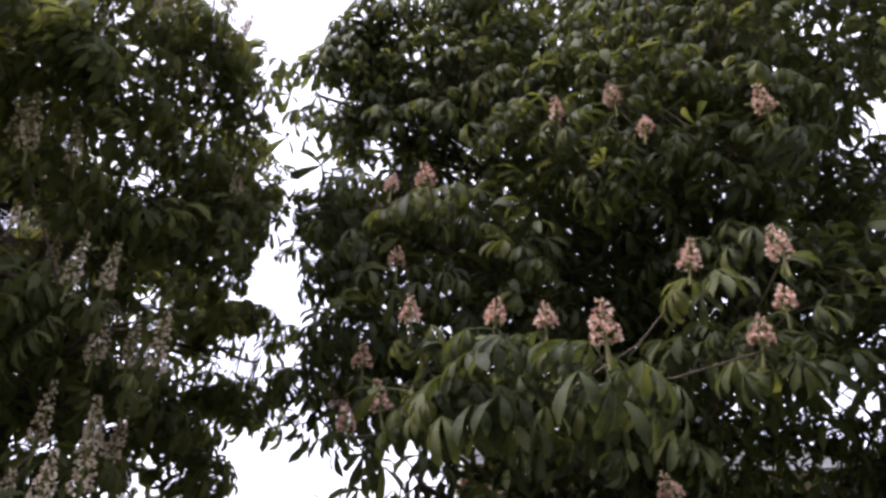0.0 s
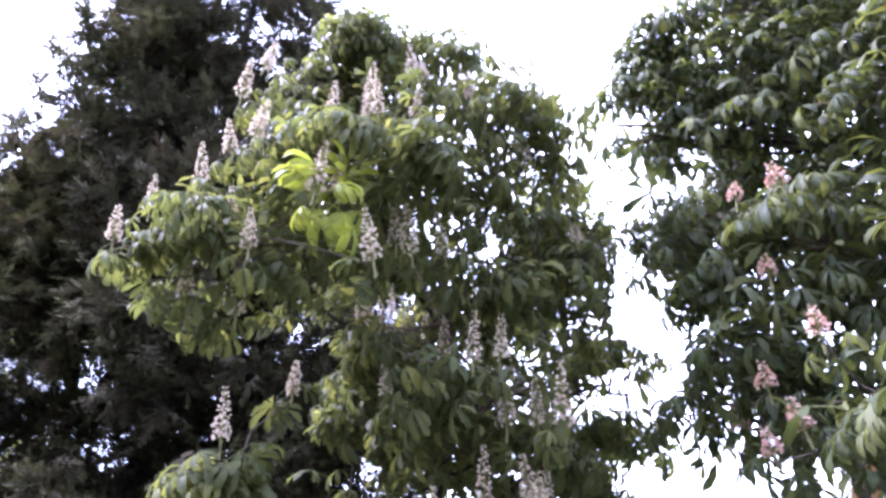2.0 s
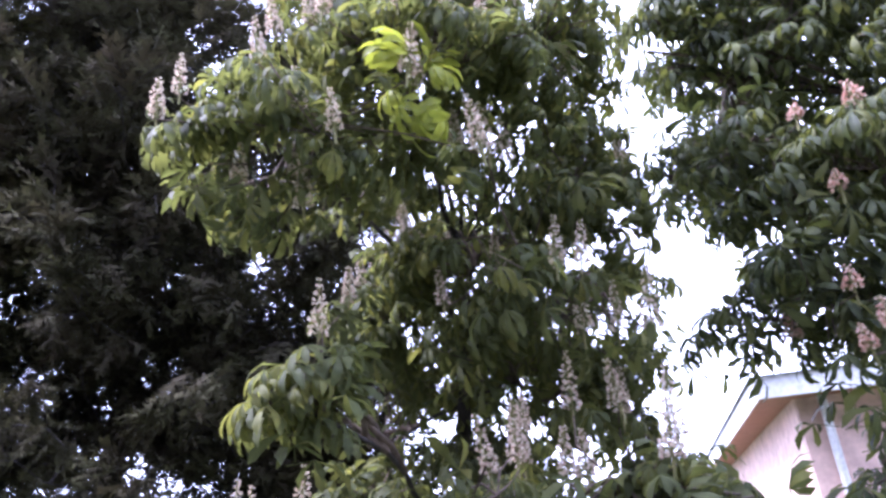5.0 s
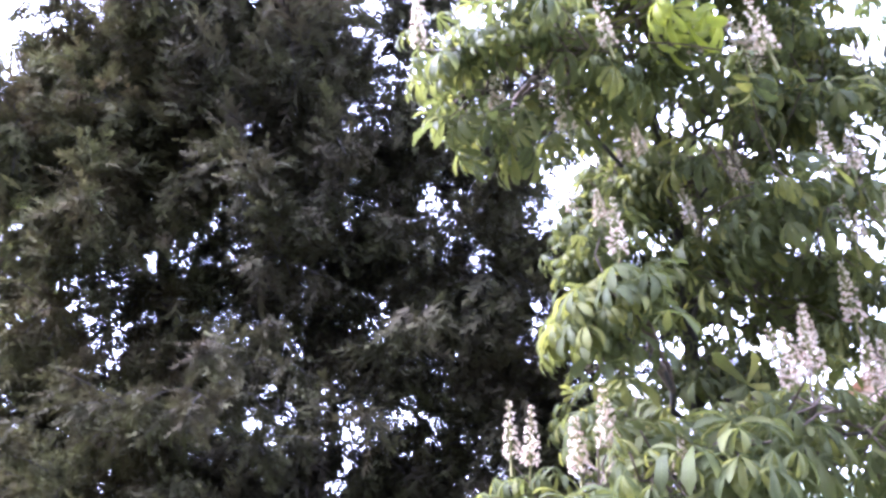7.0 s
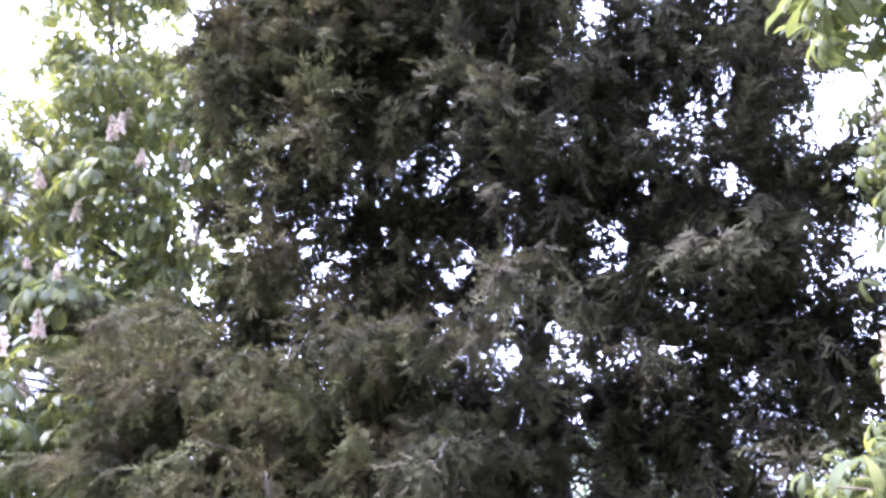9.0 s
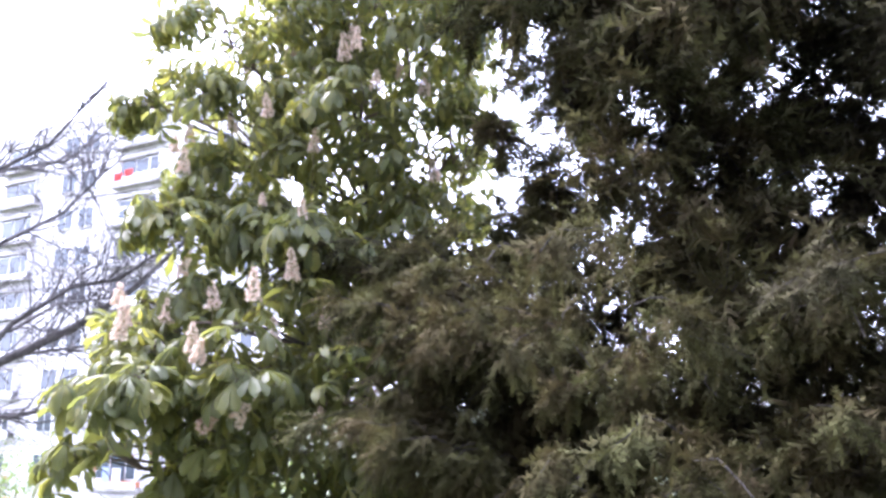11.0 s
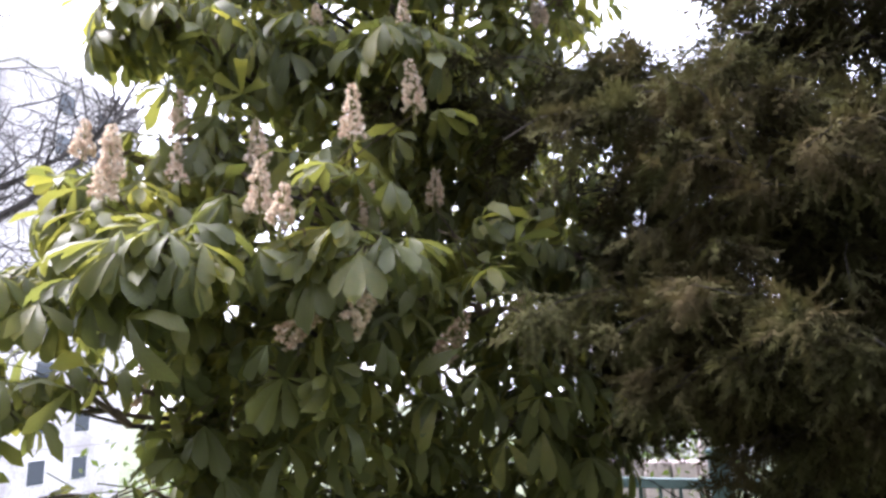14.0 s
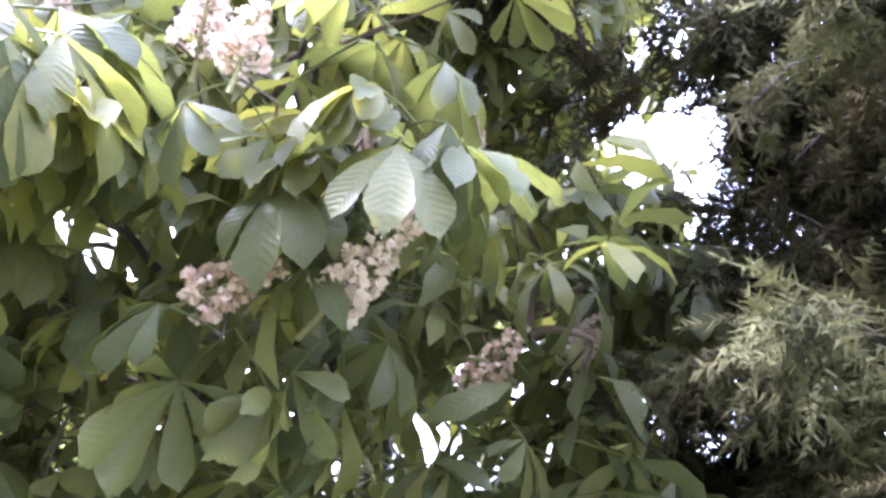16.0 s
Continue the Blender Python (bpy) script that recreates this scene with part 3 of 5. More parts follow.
    # flower candles
    spots = [tuple(c) for c in candles]
    if extra_candles > 0:
        for i in range(len(candles), len(P)):
            if D[i][2] > 0.1 and rng.random() < extra_candles * min(max((P[i][2] - 1.9) / 1.3, 0.15), 1.0):
                spots.append(tuple(P[i] + up * 0.14))
    for i, c in enumerate(spots):
        k = int(rng.integers(0, len(candle_meshes)))
        lean = rng.normal(0, 6, 2) + np.asarray(leans.get(i, (0, 0)), float)
        m = pose(c[0] - base[0], c[1] - base[1], c[2] - base[2]) @ pose(0, 0, 0, lean[0], lean[1]) @ pose(0, 0, -0.09, 0, 0, rng.uniform(0, 360)) @ Matrix.Scale(rng.uniform(0.88, 1.12) if i < len(candles) else rng.uniform(0.65, 1.0), 4)
        part("flower_panicle", (faded or candle_meshes)[k] if c[2] < 1.72 else candle_meshes[k], tree, "", m)
    return tree


PINK_CANDLES = make_panicles("flower_panicle", mat_pink_petal, 0.115, 0.034, 8, 0.0135)
WHITE_CANDLES = make_panicles("flower_panicle", mat_white_petal, 0.225, 0.031, 12, 0.0125)
FADED_CANDLES = make_panicles("flower_panicle", mat_tan_petal, 0.2, 0.043, 9, 0.024)
CREAM_CANDLES = make_panicles("flower_panicle", mat_cream_petal, 0.225, 0.043, 10, 0.025)

# ---------------------------------------------------------------- the trees
chestnut("horse_chestnut", "tall red-flowering horse chestnut in full leaf with salmon-pink candles", "row of flowering chestnuts", (1.3, 4.3, 0), (1.2, 4.1, 4.2),
         [(1.3, 4.1, 4.2, 1.9, 1.5, 2.3), (-0.08, 3.1, 2.9, 0.7, 0.65, 0.75), (-0.3, 3.4, 4.0, 0.52, 0.6, 0.55), (-0.62, 3.25, 4.15, 0.38, 0.35, 0.36), (0.2, 2.2, 2.25, 0.5, 0.35, 0.2), (1.6, 2.9, 2.85, 0.9, 0.7, 0.5), (1.25, 2.75, 2.55, 0.5, 0.4, 0.3),
          (1.0, 2.9, 3.7, 0.9, 0.65, 0.7), (0.2, 2.7, 1.8, 0.7, 0.55, 0.35), (1.9, 3.1, 4.6, 1.0, 0.8, 0.9), (2.7, 3.4, 3.2, 1.0, 1.0, 1.0), (0.12, 3.4, 4.7, 0.6, 0.6, 0.6), (-0.3, 3.3, 4.55, 0.45, 0.4, 0.4), (0.1, 3.45, 5.0, 0.5, 0.45, 0.45), (-0.62, 3.2, 4.3, 0.36, 0.35, 0.32), (0.35, 2.7, 1.45, 0.85, 0.5, 0.4), (1.4, 4.0, 2.15, 1.3, 0.5, 0.5), (2.4, 3.8, 2.2, 0.9, 0.5, 0.5), (-0.7, 3.5, 3.5, 0.36, 0.38, 0.36), (-0.4, 3.2, 3.4, 0.38, 0.42, 0.42), (-0.55, 3.4, 2.55, 0.38, 0.4, 0.32), (-0.28, 2.95, 2.5, 0.42, 0.4, 0.36), (-0.1, 2.9, 2.0, 0.5, 0.4, 0.36), (0.55, 3.0, 2.3, 0.6, 0.45, 0.4), (0.6, 3.5, 1.95, 0.75, 0.5, 0.5), (0.9, 3.4, 2.9, 0.7, 0.5, 0.6), (0.05, 3.1, 2.15, 0.45, 0.4, 0.35), (0.3, 3.35, 2.3, 0.5, 0.4, 0.4), (1.45, 3.5, 2.4, 0.8, 0.4, 0.4), (0.85, 3.5, 2.3, 0.6, 0.4, 0.4), (0.25, 3.4, 1.75, 0.6, 0.5, 0.32), (1.2, 3.8, 2.2, 0.7, 0.5, 0.5), (2.4, 4.3, 1.6, 0.8, 0.5, 0.6), (3.1, 4.1, 2.2, 0.7, 0.5, 0.7), (1.5, 4.4, 1.5, 0.8, 0.5, 0.5)],
         3.5,
         [(-0.12, 2.18, 2.58), (0.15, 1.96, 2.5), (0.41, 1.72, 2.36), (-0.24, 2.52, 2.36), (-0.21, 2.64, 2.99), (-0.25, 2.71, 3.4), (-0.31, 2.54, 2.53), (-0.35, 2.48, 2.28), (0.47, 2.53, 3.69),
          (0.3, 1.98, 2.5), (-0.46, 3.03, 2.48), (0.85, 2.2, 2.8), (1.0, 2.1, 2.5), (0.7, 2.45, 3.7), (0.82, 2.4, 3.5), (1.2, 2.3, 2.7), (1.3, 2.35, 3.6), (0.7, 2.3, 2.05), (1.05, 2.0, 2.75), (-0.1, 2.5, 3.3)],
         PINK_CANDLES, (0.2, 2.0, 2.4, 280), 3, leaf=0.146, extra_candles=0.01, core=330, dark=True)

chestnut("horse_chestnut", "white-flowering horse chestnut with open crown and upright cream candles", "row of flowering chestnuts", (-2.05, 3.4, 0), (-2.0, 3.3, 3.2),
         [(-1.75, 2.75, 3.95, 0.82, 0.75, 0.95), (-2.35, 1.95, 3.2, 0.55, 0.5, 0.4), (-1.35, 3.1, 3.2, 0.45, 0.6, 0.75), (-1.9, 2.2, 3.6, 0.6, 0.55, 0.55), (-1.5, 2.2, 1.72, 0.75, 0.42, 0.32), (-1.3, 2.9, 4.0, 0.4, 0.6, 0.42), (-1.25, 3.5, 3.85, 0.36, 0.36, 0.36),
          (-2.15, 1.95, 1.65, 0.5, 0.4, 0.27), (-2.2, 1.85, 2.1, 0.24, 0.22, 0.32), (-1.42, 2.6, 2.6, 0.48, 0.45, 0.35), (-2.0, 3.8, 3.1, 0.85, 0.65, 0.75), (-1.15, 2.9, 1.75, 0.4, 0.45, 0.36), (-2.6, 2.2, 1.45, 0.5, 0.42, 0.32), (-1.75, 3.3, 2.45, 0.6, 0.5, 0.45), (-1.6, 2.95, 1.6, 0.6, 0.5, 0.5), (-2.2, 2.45, 4.35, 0.45, 0.45, 0.45), (-1.95, 2.55, 4.75, 0.42, 0.4, 0.35), (-2.45, 3.3, 2.2, 0.42, 0.4, 0.55), (-2.35, 3.15, 2.95, 0.36, 0.4, 0.4), (-1.7, 3.0, 3.35, 0.45, 0.4, 0.35), (-1.25, 3.8, 2.85, 0.42, 0.4, 0.42), (-1.8, 2.75, 2.9, 0.5, 0.42, 0.4), (-1.6, 3.7, 2.3, 0.6, 0.45, 0.4), (-2.05, 3.4, 2.0, 0.5, 0.45, 0.4), (-2.35, 2.8, 1.85, 0.3, 0.35, 0.3)],
         5.4,
         [(-1.62, 2.29, 2.01), (-2.72, 1.57, 3.32), (-1.77, 1.75, 3.37), (-1.38, 2.37, 2.76), (-1.07, 2.17, 2.02), (-2.15, 1.77, 2.42), (-2.06, 1.7, 3.16), (-2.51, 1.82, 3.12), (-2.79, 1.78, 3.59), (-1.28, 2.43, 2.77),
          (-2.32, 1.99, 1.82), (-1.65, 2.53, 2.02), (-2.34, 1.97, 3.17), (-1.74, 2.33, 3.39), (-1.59, 2.2, 3.24), (-1.53, 2.4, 3.31), (-2.37, 1.68, 3.57), (-2.1, 1.73, 3.75), (-1.75, 2.11, 4.08),
          (-1.63, 2.3, 4.34), (-1.5, 2.76, 4.47), (-1.79, 2.17, 3.69), (-1.99, 3.1, 3.2), (-2.28, 1.91, 2.99), (-1.1, 2.03, 1.94), (-1.45, 2.29, 1.95), (-2.55, 3.7, 3.24), (-2.43, 1.99, 1.75), (-2.1, 2.04, 1.72), (-1.73, 3.9, 2.39), (-2.66, 2.23, 1.8), (-2.76, 2.3, 1.84),
          (-1.23, 2.69, 2.19), (-1.25, 2.54, 2.21), (-1.42, 2.5, 2.21), (-1.68, 2.71, 2.92), (-1.19, 2.56, 2.51), (-1.33, 2.57, 2.53), (-1.92, 2.55, 2.74), (-2.26, 2.31, 2.74), (-1.8, 1.94, 3.47), (-1.2, 2.73, 3.92), (-1.56, 1.83, 3.04),
          (-1.39, 2.35, 1.94), (-1.6, 2.4, 2.13), (-1.72, 2.2, 1.96), (-1.06, 2.5, 2.48), (-1.39, 2.5, 4.21), (-1.57, 2.4, 3.92), (-1.83, 1.9, 3.87), (-2.3, 1.95, 4.4), (-2.45, 1.95, 4.28), (-2.4, 1.85, 3.85), (-2.26, 1.9, 3.92)],
         WHITE_CANDLES, (-2.1, 1.8, 2.6, 280), 5, leaf=0.138, young=[(-1.75, 1.73, 3.22)], core=310, extra_candles=0.08, girth=0.075, gaps=((-2.03, 2.6, 2.3, 0.13), (-2.15, 2.97, 3.25, 0.13), (-2.25, 2.5, 2.92, 0.1), (-1.6, 2.6, 2.45, 0.07)))

chestnut("horse_chestnut", "horse chestnut with big drooping leaves and fading cream candles", "row of flowering chestnuts", (-9.4, 4.1, -0.4), (-9.3, 4.0, 3.6),
         [(-9.5, 3.8, 4.3, 1.1, 1.0, 1.7), (-9.5, 3.8, 5.7, 1.1, 1.0, 1.1), (-10.2, 2.9, 4.0, 0.6, 0.45, 0.55), (-10.75, 2.35, 4.6, 0.15, 0.15, 0.1), (-9.2, 2.35, 2.35, 0.65, 0.38, 0.22), (-10.2, 2.25, 2.4, 0.4, 0.33, 0.22),
          (-9.3, 2.6, 1.5, 0.8, 0.45, 0.55), (-9.95, 2.5, 1.75, 0.4, 0.4, 0.33), (-8.5, 2.95, 1.8, 0.38, 0.45, 0.6), (-9.3, 1.8, 1.95, 0.32, 0.22, 0.25), (-8.8, 3.4, 4.2, 0.6, 0.5, 0.6), (-9.0, 3.0, 3.0, 0.6, 0.5, 0.5), (-8.85, 3.7, 2.6, 0.45, 0.5, 0.8), (-8.4, 3.9, 5.0, 0.6, 0.6, 0.8), (-8.95, 2.4, 1.95, 0.55, 0.33, 0.3), (-9.65, 2.25, 2.0, 0.5, 0.35, 0.32), (-9.3, 3.9, 2.6, 0.9, 0.7, 1.3), (-8.9, 3.6, 0.9, 0.8, 0.6, 0.7), (-9.6, 3.2, 0.9, 0.7, 0.5, 0.6), (-9.6, 2.95, 3.2, 0.55, 0.45, 0.5), (-8.8, 3.8, 3.4, 0.5, 0.5, 0.6), (-8.5, 3.5, 1.3, 0.5, 0.5, 0.6), (-8.4, 3.7, 0.6, 0.6, 0.5, 0.6), (-8.35, 3.6, 1.7, 0.4, 0.4, 0.5), (-9.1, 3.2, 1.2, 0.7, 0.5, 0.6), (-10.0, 2.6, 5.2, 0.6, 0.5, 0.6), (-9.9, 2.55, 4.4, 0.55, 0.45, 0.5), (-9.8, 2.3, 3.3, 0.4, 0.35, 0.35), (-8.8, 4.6, 5.8, 0.8, 0.7, 0.9), (-9.2, 3.3, 6.5, 0.9, 0.8, 0.8), (-8.5, 4.3, 4.0, 0.5, 0.5, 0.6), (-8.3, 4.2, 4.3, 0.42, 0.45, 0.55), (-10.25, 2.0, 1.9, 0.4, 0.35, 0.3), (-9.95, 1.9, 1.45, 0.4, 0.33, 0.3), (-10.1, 2.1, 0.95, 0.45, 0.35, 0.35), (-8.9, 5.0, 3.2, 0.6, 0.5, 0.5), (-8.8, 5.1, 2.5, 0.5, 0.5, 0.5), (-9.75, 2.15, 2.2, 0.45, 0.35, 0.28), (-9.85, 2.55, 2.7, 0.45, 0.4, 0.33), (-10.1, 2.3, 2.6, 0.4, 0.35, 0.3), (-9.85, 3.1, 1.5, 0.5, 0.45, 0.55), (-9.5, 3.4, 1.9, 0.6, 0.5, 0.6), (-8.2, 4.1, 2.55, 0.36, 0.4, 0.36), (-8.05, 4.2, 2.15, 0.42, 0.4, 0.36), (-8.15, 3.5, 2.05, 0.26, 0.3, 0.26)],
         2.5,
         [(-8.61, 2.57, 2.76), (-8.81, 2.39, 2.61), (-9.36, 2.41, 2.61), (-8.89, 2.04, 2.17), (-8.7, 2.25, 1.75), (-9.9, 2.4, 3.81), (-8.57, 3.13, 4.78), (-8.75, 3.86, 4.86), (-8.3, 3.69, 4.49), (-8.46, 3.98, 3.82),
          (-8.61, 3.41, 4.54), (-8.38, 3.18, 1.84), (-8.88, 2.13, 1.7), (-10.79, 3.01, 5.16), (-9.03, 2.07, 2.25), (-10.2, 2.67, 3.1), (-9.7, 1.9, 2.47), (-10.1, 2.46, 1.52), (-8.56, 2.78, 1.67),
          (-10.57, 4.0, 5.2), (-10.77, 3.57, 5.4), (-9.84, 3.42, 5.25), (-8.8, 3.2, 4.8), (-9.4, 2.86, 4.34), (-9.8, 2.78, 4.29), (-10.28, 2.65, 4.27), (-8.9, 2.66, 2.28), (-8.74, 3.0, 2.45), (-10.6, 2.68, 4.26), (-8.85, 2.94, 3.9), (-9.7, 1.88, 2.36), (-9.97, 2.5, 2.88), (-10.1, 2.04, 2.68)],
         CREAM_CANDLES, (-8.8, 2.0, 1.8, 300), 7, leaf=0.228, faded=FADED_CANDLES, leaves_each=(3, 5), core=215, airy=0.5, camera_side=(0.58, -0.74, -0.32), extra_candles=0.03, leans={4: (0, 34), 12: (0, 68), 11: (0, 30), 18: (0, 35)})
# ---------------------------------------------------------------- cypresses
def spray_shape(rng, fronds, pairs, half, reach, corners=4):
    """A clump of flat feathery sprays along +x: each a curved stem with forward-pointing scaly branchlets, drooping with lifted ends."""
    V, N, U = [], [], []
    for k in range(fronds):
        az = rng.normal(0, 0.5)
        el = rng.normal(0.05, 0.4)
        roll = rng.normal(0, 0.7)
        ax = np.array([math.cos(az) * math.cos(el), math.sin(az) * math.cos(el), math.sin(el)])
        side = np.cross((0, 0, 1.0), ax)
        side /= np.linalg.norm(side)
        top = np.cross(ax, side)
        side, top = side * math.cos(roll) + top * math.sin(roll), top * math.cos(roll) - side * math.sin(roll)
        start = rng.normal(0, 0.07, 3) + np.array([rng.uniform(-0.1, 0.22), 0, 0])
        long = rng.uniform(0.6, 0.95)
        for j in range(2 * pairs + 1):
            s = (j + rng.uniform(0.2, 0.8)) / (2 * pairs + 1)
            hand = 1 if j % 2 else -1
            c = start + ax * long * s + np.array([0, 0, -0.5 * s * s + 0.32 * s ** 3])
            ang = rng.uniform(0.3, 1.2) if j < 2 * pairs else 0.0
            ln = (reach * (1 - s) ** 0.6 + 0.09) * rng.uniform(0.6, 1.3)
            d = ax * math.cos(ang) + side * hand * math.sin(ang) + top * rng.normal(0, 0.4) + np.array([0, 0, rng.normal(-0.15, 0.2)])
            d /= np.linalg.norm(d)
            across = np.cross(top + rng.normal(0, 0.35, 3), d)
            across *= half * rng.uniform(0.7, 1.3) / np.linalg.norm(across)
            m = c + d * ln * rng.uniform(0.45, 0.6)
            V.append(np.array([c, m - across, c + d * ln, m + across]) if corners == 4 else np.array([c - across, c + d * ln, c + across]))
            mid = c + d * ln * 0.5
            out = (mid - np.array([0.25, 0, -0.25])) * np.array([0.9, 1.2, 1.3])
            out = 0.75 * out / (np.linalg.norm(out) + 1e-6) + 0.45 * top * (1 if top[2] > 0 else -1) + rng.normal(0, 0.18, 3)
            N.append(np.tile(out, (corners, 1)))
            u0 = 0.75 * s
            U.append(np.array([(u0, 0), (u0 + 0.12, 0), (u0 + 0.28, 0), (u0 + 0.12, 0)]) if corners == 4 else np.array([(u0, 0), (u0 + 0.28, 0), (u0, 0)]))
    v = np.concatenate(V)
    return v, np.concatenate(N), np.concatenate(U), corners


def scatter_sprays(shapes, mats, rng):
    """As scatter, with the normals turned along."""
    V, N, U = [], [], []
    mats = np.asarray(mats)
    pick = rng.integers(0, len(shapes), len(mats))
    for k, (v, nv, u, _) in enumerate(shapes):
        m = mats[pick == k]
        V.append((np.einsum('nij,vj->nvi', m[:, :3, :3], v) + m[:, None, :3, 3]).reshape(-1, 3))
        N.append(np.einsum('nij,vj->nvi', m[:, :3, :3], nv).reshape(-1, 3))
        U.append(np.tile(u, (len(m), 1)))
    v, nv = np.concatenate(V), np.concatenate(N)
    return v, np.arange(len(v)).reshape(-1, shapes[0][3]), nv / np.linalg.norm(nv, axis=1)[:, None], np.concatenate(U)


def spray_mesh(name, v, f, nv, u, mat):
    me = mesh_of(name, v, f, mat, u, smooth=True)
    me.normals_split_custom_set_from_vertices(nv.tolist())
    return me


SPRAYS = [spray_shape(lrng, 5, p, 0.026, 0.26, 3) for p in (8, 9, 9, 10)]
SPRAYS_FINE = [spray_shape(lrng, 6, p, 0.02, 0.17, 3) for p in (9, 10, 11, 11)]
SPRAYS_CLOSE = [spray_shape(lrng, 8, p, 0.012, 0.1, 3) for p in (16, 17, 18, 19)]


def along(line, s):
    x = s * (len(line) - 1)
    k = min(int(x), len(line) - 2)
    return line[k] + (line[k + 1] - line[k]) * (x - k), line[k + 1] - line[k]


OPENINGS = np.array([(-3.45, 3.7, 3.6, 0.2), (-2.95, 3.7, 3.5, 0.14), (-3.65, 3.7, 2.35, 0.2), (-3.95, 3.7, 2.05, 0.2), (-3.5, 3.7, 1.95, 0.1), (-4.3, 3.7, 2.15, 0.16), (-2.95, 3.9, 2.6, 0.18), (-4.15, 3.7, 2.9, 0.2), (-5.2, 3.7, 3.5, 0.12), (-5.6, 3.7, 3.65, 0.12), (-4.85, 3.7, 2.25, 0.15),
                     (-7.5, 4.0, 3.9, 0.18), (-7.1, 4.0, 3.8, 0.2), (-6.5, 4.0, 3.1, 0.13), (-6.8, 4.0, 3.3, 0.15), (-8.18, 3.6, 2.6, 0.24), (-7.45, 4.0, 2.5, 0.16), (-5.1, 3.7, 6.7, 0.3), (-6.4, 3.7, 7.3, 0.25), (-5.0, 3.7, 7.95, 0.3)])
SIGHT_AXIS = np.array([-0.45, 0.87, 0.2])                     # mean viewing direction; the openings run along it to fit the camera's view


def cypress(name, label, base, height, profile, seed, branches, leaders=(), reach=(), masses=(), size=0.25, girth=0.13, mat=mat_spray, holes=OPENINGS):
    """holes: openings cut to fit the camera's view (x, y, z, radius). profile: pairs of height share and branch length.
    leaders: tops of side stems. reach: ends of long low boughs.
    """
    rng = np.random.default_rng(seed)
    tree = thing(name, base, label, "tree", "dark cypresses")
    base = np.asarray(base, float)
    stems = [(bend(base, base + np.array([0.05, 0.1, height]), 0, rng, 12, 0.004), girth)]
    for t in leaders:
        a = base + np.array([0, 0, 4.0 + rng.uniform(0, 0.5)])
        mid = np.array([t[0] * 0.75 + a[0] * 0.25, t[1] * 0.75 + a[1] * 0.25, a[2] + 0.7])
        line = np.array([a, (a + mid) / 2 + [0, 0, -0.1], mid, (mid + t) / 2, t])
        stems.append((line + np.concatenate([[(0, 0, 0)], rng.normal(0, 0.06, (3, 3)), [(0, 0, 0)]]), 0.03))
    for i, (line, r) in enumerate(stems):
        v, f = tube(line, r * np.linspace(1, 0.1, len(line)) ** (1.8 if i == 0 else 1), 10)
        part("trunk" if i == 0 else "leader", mesh_of("trunk", v - base, f, mat_bark_dark, smooth=True), tree)
    up = np.array([0, 0, 1.0])
    lines = []                                             # centre line, thickness, tufts per metre, fine or not
    hs = np.array([p[0] for p in profile])
    ls = np.array([p[1] for p in profile])
    for i in range(branches):
        if leaders and rng.random() < 0.4:
            line, r = stems[1 + int(rng.integers(0, len(leaders)))]
            s = rng.uniform(0.3, 0.99)
            a, _ = along(line, s)
            ln = 0.25 + 0.9 * (1 - s)
        else:
            s = rng.uniform(0.06, 0.99)
            if s > 0.4:                                    # tiers towards the top
                s = min(round(s * 21) / 21 + rng.normal(0, 0.006), 0.99)
            a = base + np.array([0.05 * s, 0.1 * s, s * height])
            ln = float(np.interp(s, hs, ls)) * (rng.uniform(0.5, 1.1) if s < 0.4 else rng.choice((0.5, 0.9, 1.25)))
        az = rng.uniform(0, 2 * math.pi)
        b = a + np.array([math.cos(az) * ln, math.sin(az) * ln, ln * rng.uniform(0.05, 0.6)])
        line = bend(a, b, -0.1 * ln, rng, 6, 0.03)
        lines.append((line, 0.006 + 0.006 * ln, 6.5, False))
        for k in range(int(3 + 4 * ln)):                   # side twigs, more towards the end
            p, _ = along(line, rng.uniform(0.1, 1.0))
            d = rng.normal(0, 0.6, 3) + (b - a) / ln + np.array([0, 0, rng.choice((-0.5, 0.2))])
            d *= rng.uniform(0.22, 0.48) / np.linalg.norm(d)
            lines.append((bend(p, p + d, 0.04, rng, 4, 0.03), 0.006, 12.0, False))
    for e in reach:
        e = np.asarray(e, float)
        near = e[1] < 3.15 or (e[0] < -7 and e[2] < 3)
        a = base + np.array([0, 0, max(0.8, e[2] - 0.55)])
        line = bend(a, e, -0.06 * np.linalg.norm(e - a), rng, 8, 0.02)
        lines.append((line, 0.008, 11.0, near))
        for k in range(13 if e[0] < -7 else 9):
            p, _ = along(line, 1 - 0.75 * rng.random() ** 1.3)
            d = rng.normal(0, 1, 3)
            d[2] = rng.uniform(-0.4, 0.4)
            d = d / np.linalg.norm(d) + 0.5 * (e - a) / np.linalg.norm(e - a)
            lines.append((bend(p, p + d * rng.uniform(0.25, 0.5) - np.array([0, 0, 0.08]), 0.07, rng, 5, 0.03), 0.006, 16.0, near))
    for x, y, z, rx, ry, rz, n in masses:                  # close-set inner growth on one bough
        m = np.array([x, y, z])
        a = base + np.array([0, 0, max(0.5, z - base[2] - 0.5)])
        lines.append((bend(a, m, -0.05, rng, 6, 0.02), 0.01, 6.0, False))
        for k in range(int(0.6 * n)):
            d = rng.normal(0, 1, 3)
            d *= rng.uniform(0.5, 1.0) / np.linalg.norm(d)
            lines.append((bend(m, m + d * np.array([rx, ry, rz]) - np.array([0, 0, 0.06]), 0.07, rng, 5, 0.03), 0.005, 14.0, (y < 3.1 and z < 3) or (x < -6.5 and z < 3.9)))
    wood, plain, fine, close = [], [], [], []
